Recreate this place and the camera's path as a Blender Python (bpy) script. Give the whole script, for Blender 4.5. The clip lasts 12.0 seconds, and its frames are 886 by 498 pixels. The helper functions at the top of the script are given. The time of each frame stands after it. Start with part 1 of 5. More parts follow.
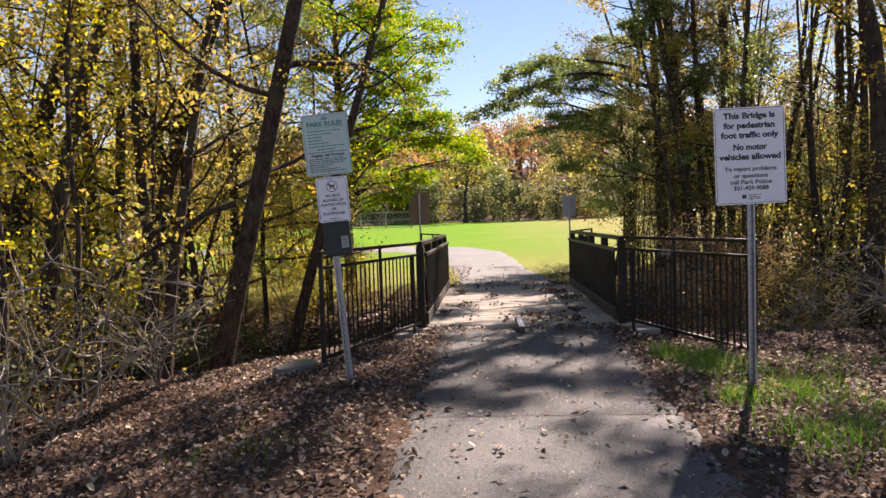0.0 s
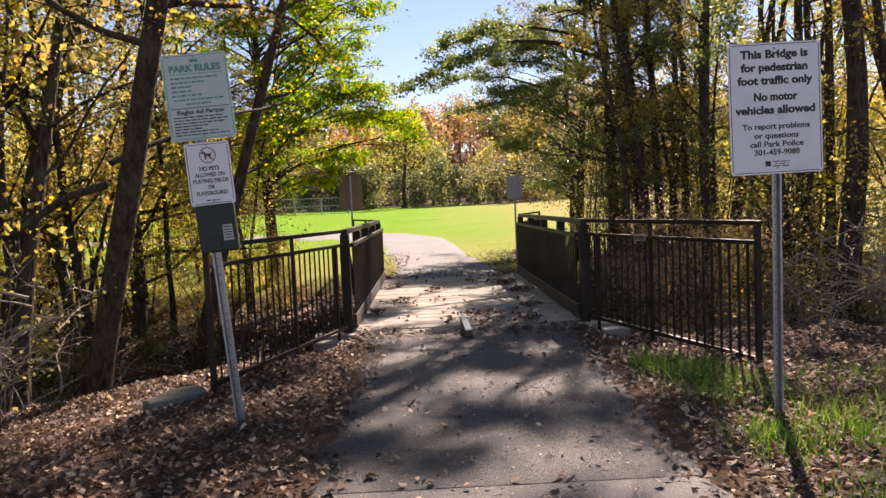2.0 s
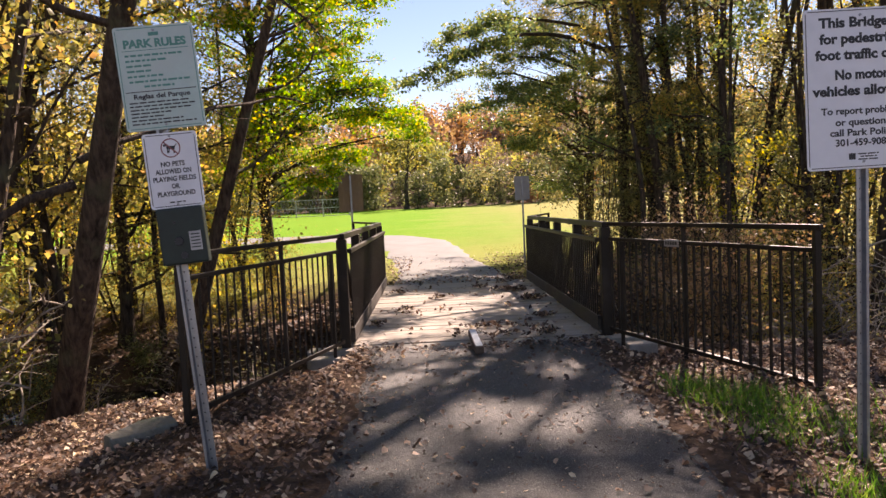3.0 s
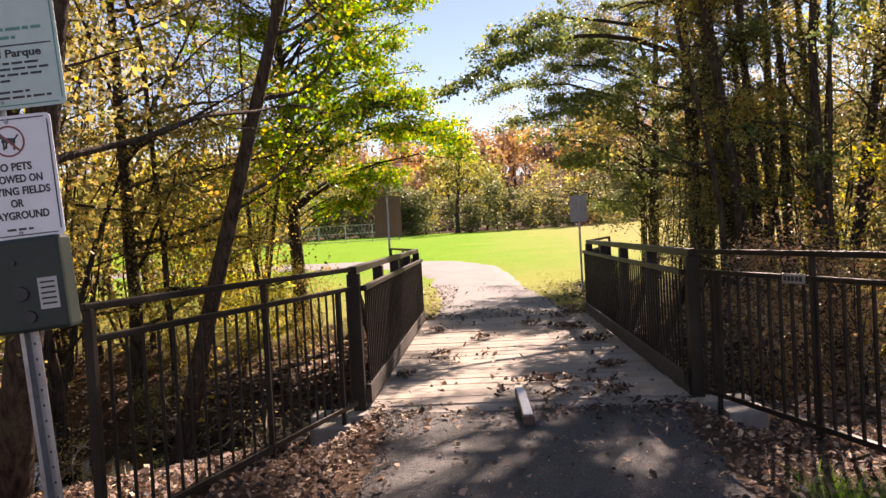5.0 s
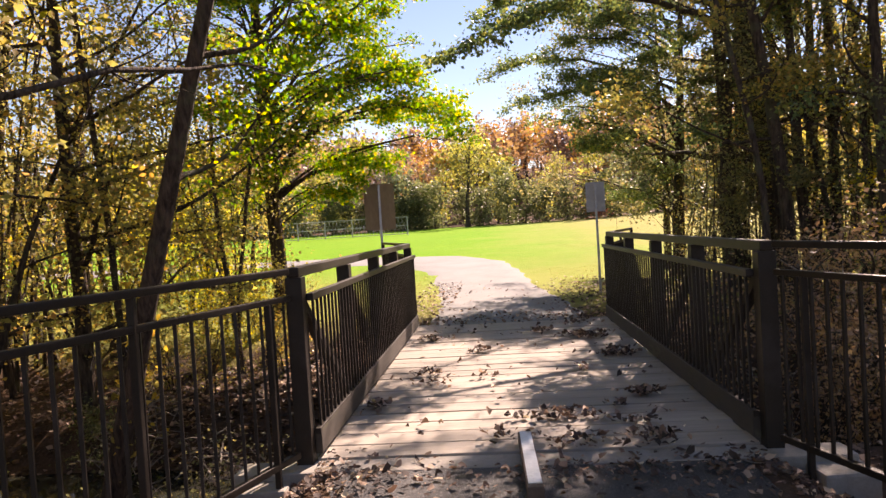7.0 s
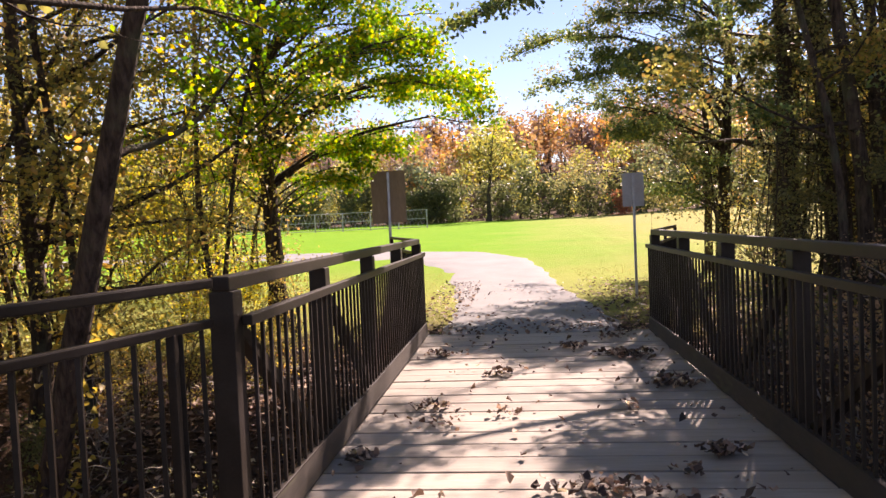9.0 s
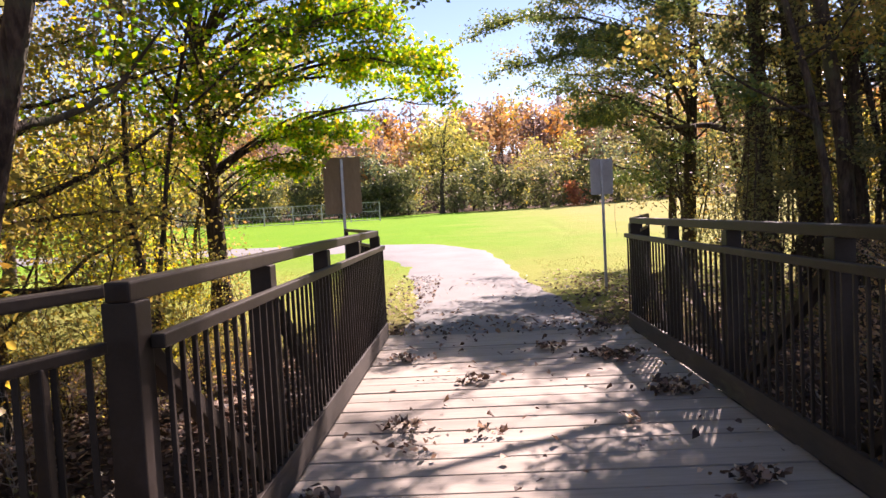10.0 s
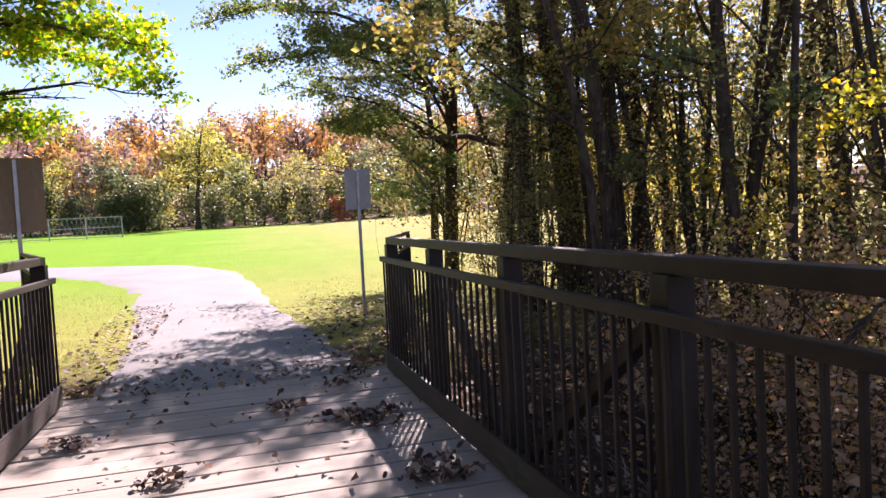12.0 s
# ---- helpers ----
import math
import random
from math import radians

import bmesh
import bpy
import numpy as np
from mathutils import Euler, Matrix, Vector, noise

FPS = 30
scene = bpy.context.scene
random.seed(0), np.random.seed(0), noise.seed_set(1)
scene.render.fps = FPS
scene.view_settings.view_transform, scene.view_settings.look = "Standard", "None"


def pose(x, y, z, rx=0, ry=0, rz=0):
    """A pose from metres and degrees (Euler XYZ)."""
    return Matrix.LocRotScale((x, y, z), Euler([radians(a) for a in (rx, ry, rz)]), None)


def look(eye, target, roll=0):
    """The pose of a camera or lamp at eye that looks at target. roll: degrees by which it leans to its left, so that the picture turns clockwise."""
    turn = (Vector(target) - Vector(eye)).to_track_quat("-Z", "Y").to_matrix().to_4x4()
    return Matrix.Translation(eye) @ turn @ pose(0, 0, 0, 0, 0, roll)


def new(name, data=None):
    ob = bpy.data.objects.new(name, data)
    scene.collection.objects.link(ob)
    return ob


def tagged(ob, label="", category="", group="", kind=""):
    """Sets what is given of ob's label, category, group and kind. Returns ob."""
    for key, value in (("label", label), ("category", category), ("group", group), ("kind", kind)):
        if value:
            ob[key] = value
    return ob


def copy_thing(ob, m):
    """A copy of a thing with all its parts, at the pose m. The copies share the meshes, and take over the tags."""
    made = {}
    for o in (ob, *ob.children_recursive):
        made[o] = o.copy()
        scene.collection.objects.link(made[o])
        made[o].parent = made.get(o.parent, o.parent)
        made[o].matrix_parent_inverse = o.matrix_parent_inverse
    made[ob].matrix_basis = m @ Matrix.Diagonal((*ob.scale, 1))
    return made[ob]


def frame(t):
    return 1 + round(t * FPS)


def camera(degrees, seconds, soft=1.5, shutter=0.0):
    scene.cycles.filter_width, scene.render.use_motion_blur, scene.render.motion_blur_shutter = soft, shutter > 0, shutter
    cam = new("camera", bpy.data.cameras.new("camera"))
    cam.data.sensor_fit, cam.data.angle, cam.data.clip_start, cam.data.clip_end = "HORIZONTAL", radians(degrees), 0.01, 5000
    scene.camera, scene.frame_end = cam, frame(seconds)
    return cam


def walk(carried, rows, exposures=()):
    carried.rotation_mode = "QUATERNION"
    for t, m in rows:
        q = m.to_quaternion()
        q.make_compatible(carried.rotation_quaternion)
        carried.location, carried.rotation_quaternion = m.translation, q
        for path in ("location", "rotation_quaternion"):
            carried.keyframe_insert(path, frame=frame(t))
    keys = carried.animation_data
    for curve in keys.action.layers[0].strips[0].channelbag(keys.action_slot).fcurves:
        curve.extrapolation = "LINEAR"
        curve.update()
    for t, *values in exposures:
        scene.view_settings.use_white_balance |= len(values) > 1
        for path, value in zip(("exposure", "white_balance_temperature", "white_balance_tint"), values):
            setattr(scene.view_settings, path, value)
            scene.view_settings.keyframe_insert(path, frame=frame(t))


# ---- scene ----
cam = camera(64.6, 12.0)
PATH = [
    (0, (0.158, -0.218, 1.424), (0.029, 1.776, 1.348), -1.8),
    (0.5, (0.198, 0.196, 1.401), (0.106, 2.192, 1.307), -1.9),
    (1, (0.185, 0.6, 1.382), (0.147, 2.596, 1.272), -1.7),
    (1.5, (0.142, 0.993, 1.405), (0.156, 2.99, 1.288), -2.1),
    (2, (0.173, 1.376, 1.391), (0.213, 3.372, 1.267), -2.5),
    (2.5, (0.167, 1.734, 1.372), (0.213, 3.729, 1.245), -2.5),
    (3, (0.145, 2.125, 1.399), (0.178, 4.121, 1.279), -2.6),
    (3.5, (0.193, 2.495, 1.391), (0.175, 4.493, 1.286), -2.4),
    (5.3, (0.3, 3.91, 1.404), (0.181, 5.906, 1.364), -3.2),
    (5.5, (0.297, 4.071, 1.372), (0.18, 6.068, 1.333), -3.1),
    (6, (0.29, 4.448, 1.41), (0.199, 6.445, 1.361), -3.3),
    (6.5, (0.384, 4.848, 1.39), (0.285, 6.845, 1.33), -3.7),
    (7, (0.43, 5.249, 1.348), (0.279, 7.242, 1.289), -3.5),
    (7.2, (0.401, 5.417, 1.325), (0.239, 7.41, 1.278), -3.4),
    (9, (0.398, 6.649, 1.344), (0.187, 8.637, 1.27), -2.5),
    (9.5, (0.301, 7.002, 1.343), (0.138, 8.993, 1.255), -2.8),
    (10, (0.219, 7.38, 1.314), (0.143, 9.376, 1.213), -3.0),
    (10.5, (0.228, 7.748, 1.337), (0.261, 9.745, 1.232), -4.3),
    (11, (0.309, 8.09, 1.295), (0.461, 10.082, 1.196), -4.4),
    (11.5, (0.464, 8.472, 1.302), (0.781, 10.444, 1.208), -3.8),
    (12, (0.636, 8.818, 1.324), (1.208, 10.732, 1.232), -2.9),
]
walk(cam, [(t, look(eye, target, roll)) for t, eye, target, roll in PATH], [(0.0, 1.34, 6900, 27), (1.5, 1.39, 7150, 28), (3.0, 1.5, 7400, 31), (6.0, 1.58, 7550, 33), (9.0, 1.62, 7050, 35), (12.0, 1.74, 6300, 40)])

# ---- world, sun, sky ----
SUN_AZ, SUN_EL = radians(22.5), radians(39.0)
TO_SUN = Vector((math.sin(SUN_AZ) * math.cos(SUN_EL), math.cos(SUN_AZ) * math.cos(SUN_EL), math.sin(SUN_EL)))
world = bpy.data.worlds.new("sky")
scene.world = world
world.use_nodes = True
wn = world.node_tree.nodes
sky = wn.new("ShaderNodeTexSky")
sky.sky_type, sky.sun_disc, sky.sun_elevation, sky.sun_rotation = "NISHITA", False, SUN_EL, SUN_AZ
sky.air_density, sky.dust_density, sky.ozone_density = 1.1, 0.0, 3.0
world.node_tree.links.new(sky.outputs[0], wn["Background"].inputs[0])
wn["Background"].inputs[1].default_value = 0.057
sun = new("sun", bpy.data.lights.new("sun", "SUN"))
sun.data.energy, sun.data.angle, sun.data.color = 5.0, radians(0.55), (1.0, 0.91, 0.78)
sun.matrix_world = look(TO_SUN * 60, (0, 0, 0))


# ---- materials ----
def material(name):
    m = bpy.data.materials.new(name)
    m.use_nodes = True
    nt = m.node_tree
    return m, nt.nodes, nt.links, nt.nodes["Principled BSDF"]


def coords(nodes, links, scale=(1, 1, 1)):
    """World-sized coordinates, from the position of the surface."""
    geo, mp = nodes.new("ShaderNodeNewGeometry"), nodes.new("ShaderNodeMapping")
    mp.inputs["Scale"].default_value = scale
    links.new(geo.outputs["Position"], mp.inputs["Vector"])
    return mp.outputs[0]


def noise_tex(nodes, links, co, scale, detail=4.0, rough=0.6):
    n = nodes.new("ShaderNodeTexNoise")
    n.inputs["Scale"].default_value, n.inputs["Detail"].default_value, n.inputs["Roughness"].default_value = scale, detail, rough
    links.new(co, n.inputs["Vector"])
    return n.outputs[0]


def ramp(nodes, links, fac, *stops):
    r = nodes.new("ShaderNodeValToRGB")
    while len(r.color_ramp.elements) < len(stops):
        r.color_ramp.elements.new(0.5)
    for e, (p, c) in zip(r.color_ramp.elements, stops):
        e.position, e.color = p, (*c, 1)
    links.new(fac, r.inputs[0])
    return r.outputs[0]


def mix(nodes, links, fac, a, b, kind="MIX"):
    m = nodes.new("ShaderNodeMix")
    m.data_type, m.blend_type = "RGBA", kind
    for socket, v in ((m.inputs[0], fac), (m.inputs[6], a), (m.inputs[7], b)):
        if hasattr(v, "links"):
            links.new(v, socket)
        else:
            socket.default_value = v if isinstance(v, float) else (*v, 1)
    return m.outputs[2]


def bump(nodes, links, bsdf, height, strength, distance):
    b = nodes.new("ShaderNodeBump")
    b.inputs["Strength"].default_value, b.inputs["Distance"].default_value = strength, distance
    links.new(height, b.inputs["Height"])
    links.new(b.outputs[0], bsdf.inputs["Normal"])


def surface(name, lo, hi, scale, rough=0.8, metal=0.0, stretch=(1, 1, 1), relief=0.4, depth=0.004, grime=None, fine=6.0, vary=0.0, speck=None):
    """Two scales of variation between lo and hi, with optional grime patches and piece-to-piece variation."""
    m, n, l, b = material(name)
    co = coords(n, l, stretch)
    big, small = noise_tex(n, l, co, scale), noise_tex(n, l, co, scale * fine, 6.0, 0.7)
    col = mix(n, l, 0.5, ramp(n, l, big, (0.3, lo), (0.7, hi)), ramp(n, l, small, (0.3, lo), (0.7, hi)))
    if grime:
        spots = ramp(n, l, noise_tex(n, l, co, scale * 0.37, 5.0, 0.7), (0.52, (0, 0, 0)), (0.66, (1, 1, 1)))
        col = mix(n, l, spots, col, grime)
    if speck:
        grit = ramp(n, l, noise_tex(n, l, co, 130.0, 2.0, 0.5), (0.57, (0, 0, 0)), (0.64, (1, 1, 1)))
        col = mix(n, l, grit, col, speck)
    if vary:
        info, hsv = n.new("ShaderNodeObjectInfo"), n.new("ShaderNodeHueSaturation")
        mr = n.new("ShaderNodeMapRange")
        mr.inputs[3].default_value, mr.inputs[4].default_value = 1 - vary, 1 + vary
        l.new(info.outputs["Random"], mr.inputs[0])
        l.new(mr.outputs[0], hsv.inputs["Value"])
        l.new(col, hsv.inputs["Color"])
        col = hsv.outputs[0]
    l.new(col, b.inputs["Base Color"])
    b.inputs["Roughness"].default_value, b.inputs["Metallic"].default_value = rough, metal
    bump(n, l, b, small, relief, depth)
    return m


def leaf_material(name, stops, glow=0.5, rough=0.5):
    """Leaves that let light through, each with its own tint."""
    m, n, l, b = material(name)
    geo = n.new("ShaderNodeNewGeometry")
    col = ramp(n, l, geo.outputs["Random Per Island"], *stops)
    patch = noise_tex(n, l, coords(n, l), 0.55, 2.0)
    col = mix(n, l, 0.5, col, mix(n, l, 1.0, col, ramp(n, l, patch, (0.35, (0.65, 0.72, 0.65)), (0.65, (1.0, 1.0, 0.92))), "MULTIPLY"))
    l.new(col, b.inputs["Base Color"])
    b.inputs["Roughness"].default_value = rough
    t, ms = n.new("ShaderNodeBsdfTranslucent"), n.new("ShaderNodeMixShader")
    hs = n.new("ShaderNodeHueSaturation")
    hs.inputs["Saturation"].default_value, hs.inputs["Value"].default_value = 1.1, 1.5
    l.new(col, hs.inputs["Color"])
    l.new(hs.outputs[0], t.inputs[0])
    ms.inputs[0].default_value = glow
    l.new(b.outputs[0], ms.inputs[1])
    l.new(t.outputs[0], ms.inputs[2])
    l.new(ms.outputs[0], n["Material Output"].inputs[0])
    return m


def bark_material(name, lo, hi, moss):
    """Furrowed bark: dark cracks between pale plates that run up the stem, with mossy patches."""
    m, n, l, b = material(name)
    furrow = noise_tex(n, l, coords(n, l, (1, 1, 0.14)), 34.0, 3.0, 0.55)
    plate = noise_tex(n, l, coords(n, l, (1, 1, 0.45)), 11.0, 5.0, 0.65)
    col = mix(n, l, 0.6, ramp(n, l, furrow, (0.40, lo), (0.60, hi)), ramp(n, l, plate, (0.32, lo), (0.68, hi)))
    patch = ramp(n, l, noise_tex(n, l, coords(n, l), 2.6, 4.0), (0.55, (0, 0, 0)), (0.68, (0.7, 0.7, 0.7)))
    l.new(mix(n, l, patch, col, moss), b.inputs["Base Color"])
    b.inputs["Roughness"].default_value = 0.92
    b.inputs["Specular IOR Level"].default_value = 0.2
    bump(n, l, b, furrow, 1.0, 0.035)
    return m


BARK = bark_material("bark", (0.014, 0.010, 0.008), (0.115, 0.085, 0.064), (0.095, 0.10, 0.06))
BARK_PALE = surface("pale_twig_bark", (0.16, 0.13, 0.10), (0.36, 0.31, 0.25), 12, 0.9, stretch=(1, 1, 0.3), relief=0.5)
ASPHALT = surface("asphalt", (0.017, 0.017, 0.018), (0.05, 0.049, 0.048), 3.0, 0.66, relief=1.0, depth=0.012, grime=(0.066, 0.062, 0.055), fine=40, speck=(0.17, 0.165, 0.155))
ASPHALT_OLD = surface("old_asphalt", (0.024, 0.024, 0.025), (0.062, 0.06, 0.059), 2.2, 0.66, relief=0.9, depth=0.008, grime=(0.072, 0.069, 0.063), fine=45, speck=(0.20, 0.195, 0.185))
# Same asphalt as the near path, with bright sunlight put into its colour.
FAR_PATH_SUN_TINT = surface("asphalt_with_sun_tint", (0.14, 0.14, 0.135), (0.24, 0.238, 0.228), 1.2, 0.9, relief=0.5, fine=30)
CONCRETE = surface("concrete", (0.19, 0.175, 0.15), (0.34, 0.32, 0.28), 3.5, 0.9, relief=0.5, grime=(0.17, 0.16, 0.12), fine=14)
STEEL = surface("brown_painted_steel", (0.012, 0.0083, 0.0058), (0.029, 0.0208, 0.0145), 6, 0.52, relief=0.25, depth=0.002, grime=(0.034, 0.026, 0.022), fine=14)
STEEL.node_tree.nodes["Principled BSDF"].inputs["Specular IOR Level"].default_value = 0.26
PLANK = surface("weathered_plank", (0.225, 0.197, 0.16), (0.385, 0.34, 0.283), 2.6, 0.82, stretch=(0.22, 2.2, 1), relief=0.6, depth=0.004, grime=(0.24, 0.205, 0.165), fine=9, vary=0.14)
TOE = surface("toe_board", (0.026, 0.02, 0.015), (0.066, 0.052, 0.038), 4, 0.85, stretch=(1, 0.25, 1), relief=0.6, grime=(0.11, 0.12, 0.06))
GALV = surface("galvanised_steel", (0.26, 0.27, 0.29), (0.46, 0.47, 0.5), 8, 0.42, 0.75, relief=0.15, depth=0.001)
SIGN_WHITE = surface("white_sign_sheet", (0.74, 0.74, 0.78), (0.84, 0.84, 0.87), 2.5, 0.4, relief=0.05, depth=0.001, grime=(0.66, 0.66, 0.68))
SIGN_PALE = surface("faded_sign_sheet", (0.40, 0.54, 0.50), (0.54, 0.66, 0.62), 3.5, 0.45, relief=0.05, depth=0.001, grime=(0.48, 0.57, 0.54))
SIGN_BACK = surface("sign_back", (0.30, 0.30, 0.31), (0.42, 0.42, 0.43), 4, 0.5, 0.5, relief=0.1)
SIGN_BROWN = surface("brown_sign_board", (0.20, 0.135, 0.085), (0.33, 0.235, 0.155), 5, 0.7, stretch=(1, 1, 0.3), relief=0.3)
INK = surface("black_ink", (0.015, 0.015, 0.018), (0.035, 0.035, 0.04), 12, 0.5, relief=0.0)
INK_GREEN = surface("green_ink", (0.05, 0.22, 0.18), (0.10, 0.32, 0.27), 12, 0.5, relief=0.0)
INK_RED = surface("red_ink", (0.20, 0.05, 0.05), (0.30, 0.09, 0.09), 12, 0.5, relief=0.0)
BOX_GREEN = surface("green_plastic", (0.004, 0.013, 0.011), (0.010, 0.028, 0.023), 6, 0.5, relief=0.1)
BAR_PAINT = surface("flaking_white_paint", (0.52, 0.56, 0.58), (0.78, 0.80, 0.80), 9, 0.6, relief=0.6, grime=(0.16, 0.12, 0.09), fine=4)
BAR_WOOD = surface("dark_wood", (0.05, 0.03, 0.022), (0.14, 0.09, 0.06), 8, 0.8, stretch=(1, 0.2, 1))
STONE = surface("field_stone", (0.10, 0.098, 0.075), (0.22, 0.21, 0.17), 5, 0.9, relief=0.8, depth=0.015, grime=(0.12, 0.14, 0.07))
WATER_M, _n, _l, _b = material("creek_water")
_b.inputs["Base Color"].default_value, _b.inputs["Roughness"].default_value = (0.03, 0.032, 0.022, 1), 0.06
bump(_n, _l, _b, noise_tex(_n, _l, coords(_n, _l), 5.0), 0.15, 0.02)

LEAF_YELLOW = leaf_material("yellow_leaves", ((0.0, (0.19, 0.17, 0.06)), (0.4, (0.37, 0.29, 0.08)), (0.8, (0.55, 0.39, 0.08)), (1.0, (0.50, 0.27, 0.09))), 0.6)
LEAF_LIME = leaf_material("yellow_green_leaves", ((0.0, (0.17, 0.19, 0.05)), (0.4, (0.36, 0.36, 0.055)), (0.75, (0.54, 0.46, 0.06)), (1.0, (0.68, 0.45, 0.06))), 0.65)
LEAF_FRESH = leaf_material("fresh_green_leaves", ((0.0, (0.06, 0.15, 0.02)), (0.45, (0.16, 0.29, 0.022)), (0.8, (0.31, 0.38, 0.03)), (1.0, (0.60, 0.42, 0.04))), 0.62)
LEAF_GREEN = leaf_material("green_leaves", ((0.0, (0.07, 0.11, 0.05)), (0.6, (0.14, 0.19, 0.065)), (1.0, (0.28, 0.27, 0.07))), 0.55, 0.35)
LEAF_OLIVE = leaf_material("olive_leaves", ((0.0, (0.17, 0.17, 0.06)), (0.5, (0.33, 0.29, 0.09)), (0.8, (0.48, 0.37, 0.10)), (1.0, (0.46, 0.26, 0.11))), 0.6)
LEAF_DRAB = leaf_material("drab_brown_green_leaves", ((0.0, (0.11, 0.12, 0.06)), (0.6, (0.20, 0.19, 0.085)), (1.0, (0.34, 0.27, 0.11))), 0.55)
LEAF_ORANGE = leaf_material("orange_leaves", ((0.0, (0.393, 0.281, 0.112)), (0.5, (0.542, 0.318, 0.0935)), (1.0, (0.561, 0.233, 0.0842))), 0.36)
LEAF_STRAW = leaf_material("straw_yellow_leaves", ((0.0, (0.234, 0.267, 0.0853)), (0.5, (0.426, 0.416, 0.107)), (1.0, (0.619, 0.49, 0.117))), 0.42)
LEAF_SAGE = leaf_material("grey_green_leaves", ((0.0, (0.104, 0.143, 0.0845)), (0.6, (0.208, 0.247, 0.13)), (1.0, (0.39, 0.377, 0.143))), 0.38)
LEAF_RED = leaf_material("red_leaves", ((0.0, (0.40, 0.15, 0.09)), (0.6, (0.48, 0.19, 0.11)), (1.0, (0.5, 0.26, 0.10))), 0.5)
LEAF_RUST = leaf_material("rust_leaves", ((0.0, (0.289, 0.187, 0.128)), (0.5, (0.425, 0.246, 0.128)), (1.0, (0.476, 0.315, 0.136))), 0.3)
LEAF_MAUVE = leaf_material("mauve_brown_twig_ends", ((0.0, (0.211, 0.15, 0.132)), (0.6, (0.299, 0.211, 0.185)), (1.0, (0.387, 0.255, 0.176))), 0.36)
LEAF_DARK = leaf_material("dark_evergreen_leaves", ((0.0, (0.085, 0.10, 0.045)), (1.0, (0.19, 0.20, 0.085))), 0.5)
LITTER = leaf_material("dead_leaves", ((0.0, (0.0304, 0.0193, 0.0138)), (0.45, (0.0966, 0.058, 0.0442)), (0.75, (0.235, 0.145, 0.103)), (0.92, (0.469, 0.324, 0.241)), (1.0, (0.758, 0.607, 0.414))), 0.25, 0.7)
GRASS = leaf_material("grass_blades", ((0.0, (0.05, 0.13, 0.02)), (0.6, (0.10, 0.22, 0.03)), (1.0, (0.26, 0.30, 0.07))), 0.45)
GRASS_DRY = leaf_material("dry_grass_blades", ((0.0, (0.13, 0.17, 0.03)), (0.5, (0.27, 0.26, 0.07)), (1.0, (0.44, 0.36, 0.14))), 0.45)


def ground_material():
    """Leaf mould under the trees, mown grass on the field, with ragged borders between them."""
    m, n, l, b = material("ground")
    co = coords(n, l)
    sep = n.new("ShaderNodeSeparateXYZ")
    geo = n.new("ShaderNodeNewGeometry")
    l.new(geo.outputs["Position"], sep.inputs[0])
    big, mid, fine = noise_tex(n, l, co, 0.35), noise_tex(n, l, co, 2.3), noise_tex(n, l, co, 26.0, 5.0, 0.7)
    soil = mix(n, l, 0.5, ramp(n, l, mid, (0.35, (0.046, 0.032, 0.023)), (0.65, (0.13, 0.086, 0.058))), ramp(n, l, fine, (0.35, (0.045, 0.031, 0.022)), (0.6, (0.14, 0.092, 0.064)), (0.72, (0.28, 0.20, 0.135))))
    grass = mix(n, l, 0.55, ramp(n, l, big, (0.3, (0.075, 0.265, 0.006)), (0.7, (0.145, 0.29, 0.014))), ramp(n, l, fine, (0.3, (0.08, 0.21, 0.008)), (0.7, (0.22, 0.36, 0.022))))
    dry = mix(n, l, 0.65, grass, (0.36, 0.26, 0.12))
    bend = n.new("ShaderNodeMath")
    bend.operation = "MULTIPLY_ADD"
    l.new(big, bend.inputs[0])
    bend.inputs[1].default_value = 9.0
    l.new(sep.outputs["X"], bend.inputs[2])
    mr = n.new("ShaderNodeMapRange")
    mr.inputs[1].default_value, mr.inputs[2].default_value = 3.5, 13.0
    l.new(bend.outputs[0], mr.inputs[0])
    grass = mix(n, l, mr.outputs[0], grass, dry)
    worn = n.new("ShaderNodeMath")
    worn.operation = "MULTIPLY_ADD"
    l.new(mid, worn.inputs[0])
    worn.inputs[1].default_value = -7.0
    l.new(sep.outputs["Y"], worn.inputs[2])
    near = n.new("ShaderNodeMapRange")
    near.inputs[1].default_value, near.inputs[2].default_value, near.inputs[3].default_value, near.inputs[4].default_value = 15.0, 25.0, 0.85, 0.0
    l.new(worn.outputs[0], near.inputs[0])
    grass = mix(n, l, near.outputs[0], grass, dry)
    edge = n.new("ShaderNodeMath")
    edge.operation = "MULTIPLY_ADD"
    l.new(mid, edge.inputs[0])
    edge.inputs[1].default_value = 3.2
    l.new(sep.outputs["Y"], edge.inputs[2])
    fieldmask = n.new("ShaderNodeMapRange")
    fieldmask.inputs[1].default_value, fieldmask.inputs[2].default_value = 17.2, 18.6
    l.new(edge.outputs[0], fieldmask.inputs[0])
    woods = n.new("ShaderNodeMapRange")
    woods.inputs[1].default_value, woods.inputs[2].default_value = 75.5, 77.0
    l.new(edge.outputs[0], woods.inputs[0])
    grass = mix(n, l, woods.outputs[0], grass, soil)
    l.new(mix(n, l, fieldmask.outputs[0], soil, grass), b.inputs["Base Color"])
    b.inputs["Roughness"].default_value = 0.95
    b.inputs["Specular IOR Level"].default_value = 0.05
    bump(n, l, b, fine, 0.8, 0.03)
    return m


GROUND = ground_material()


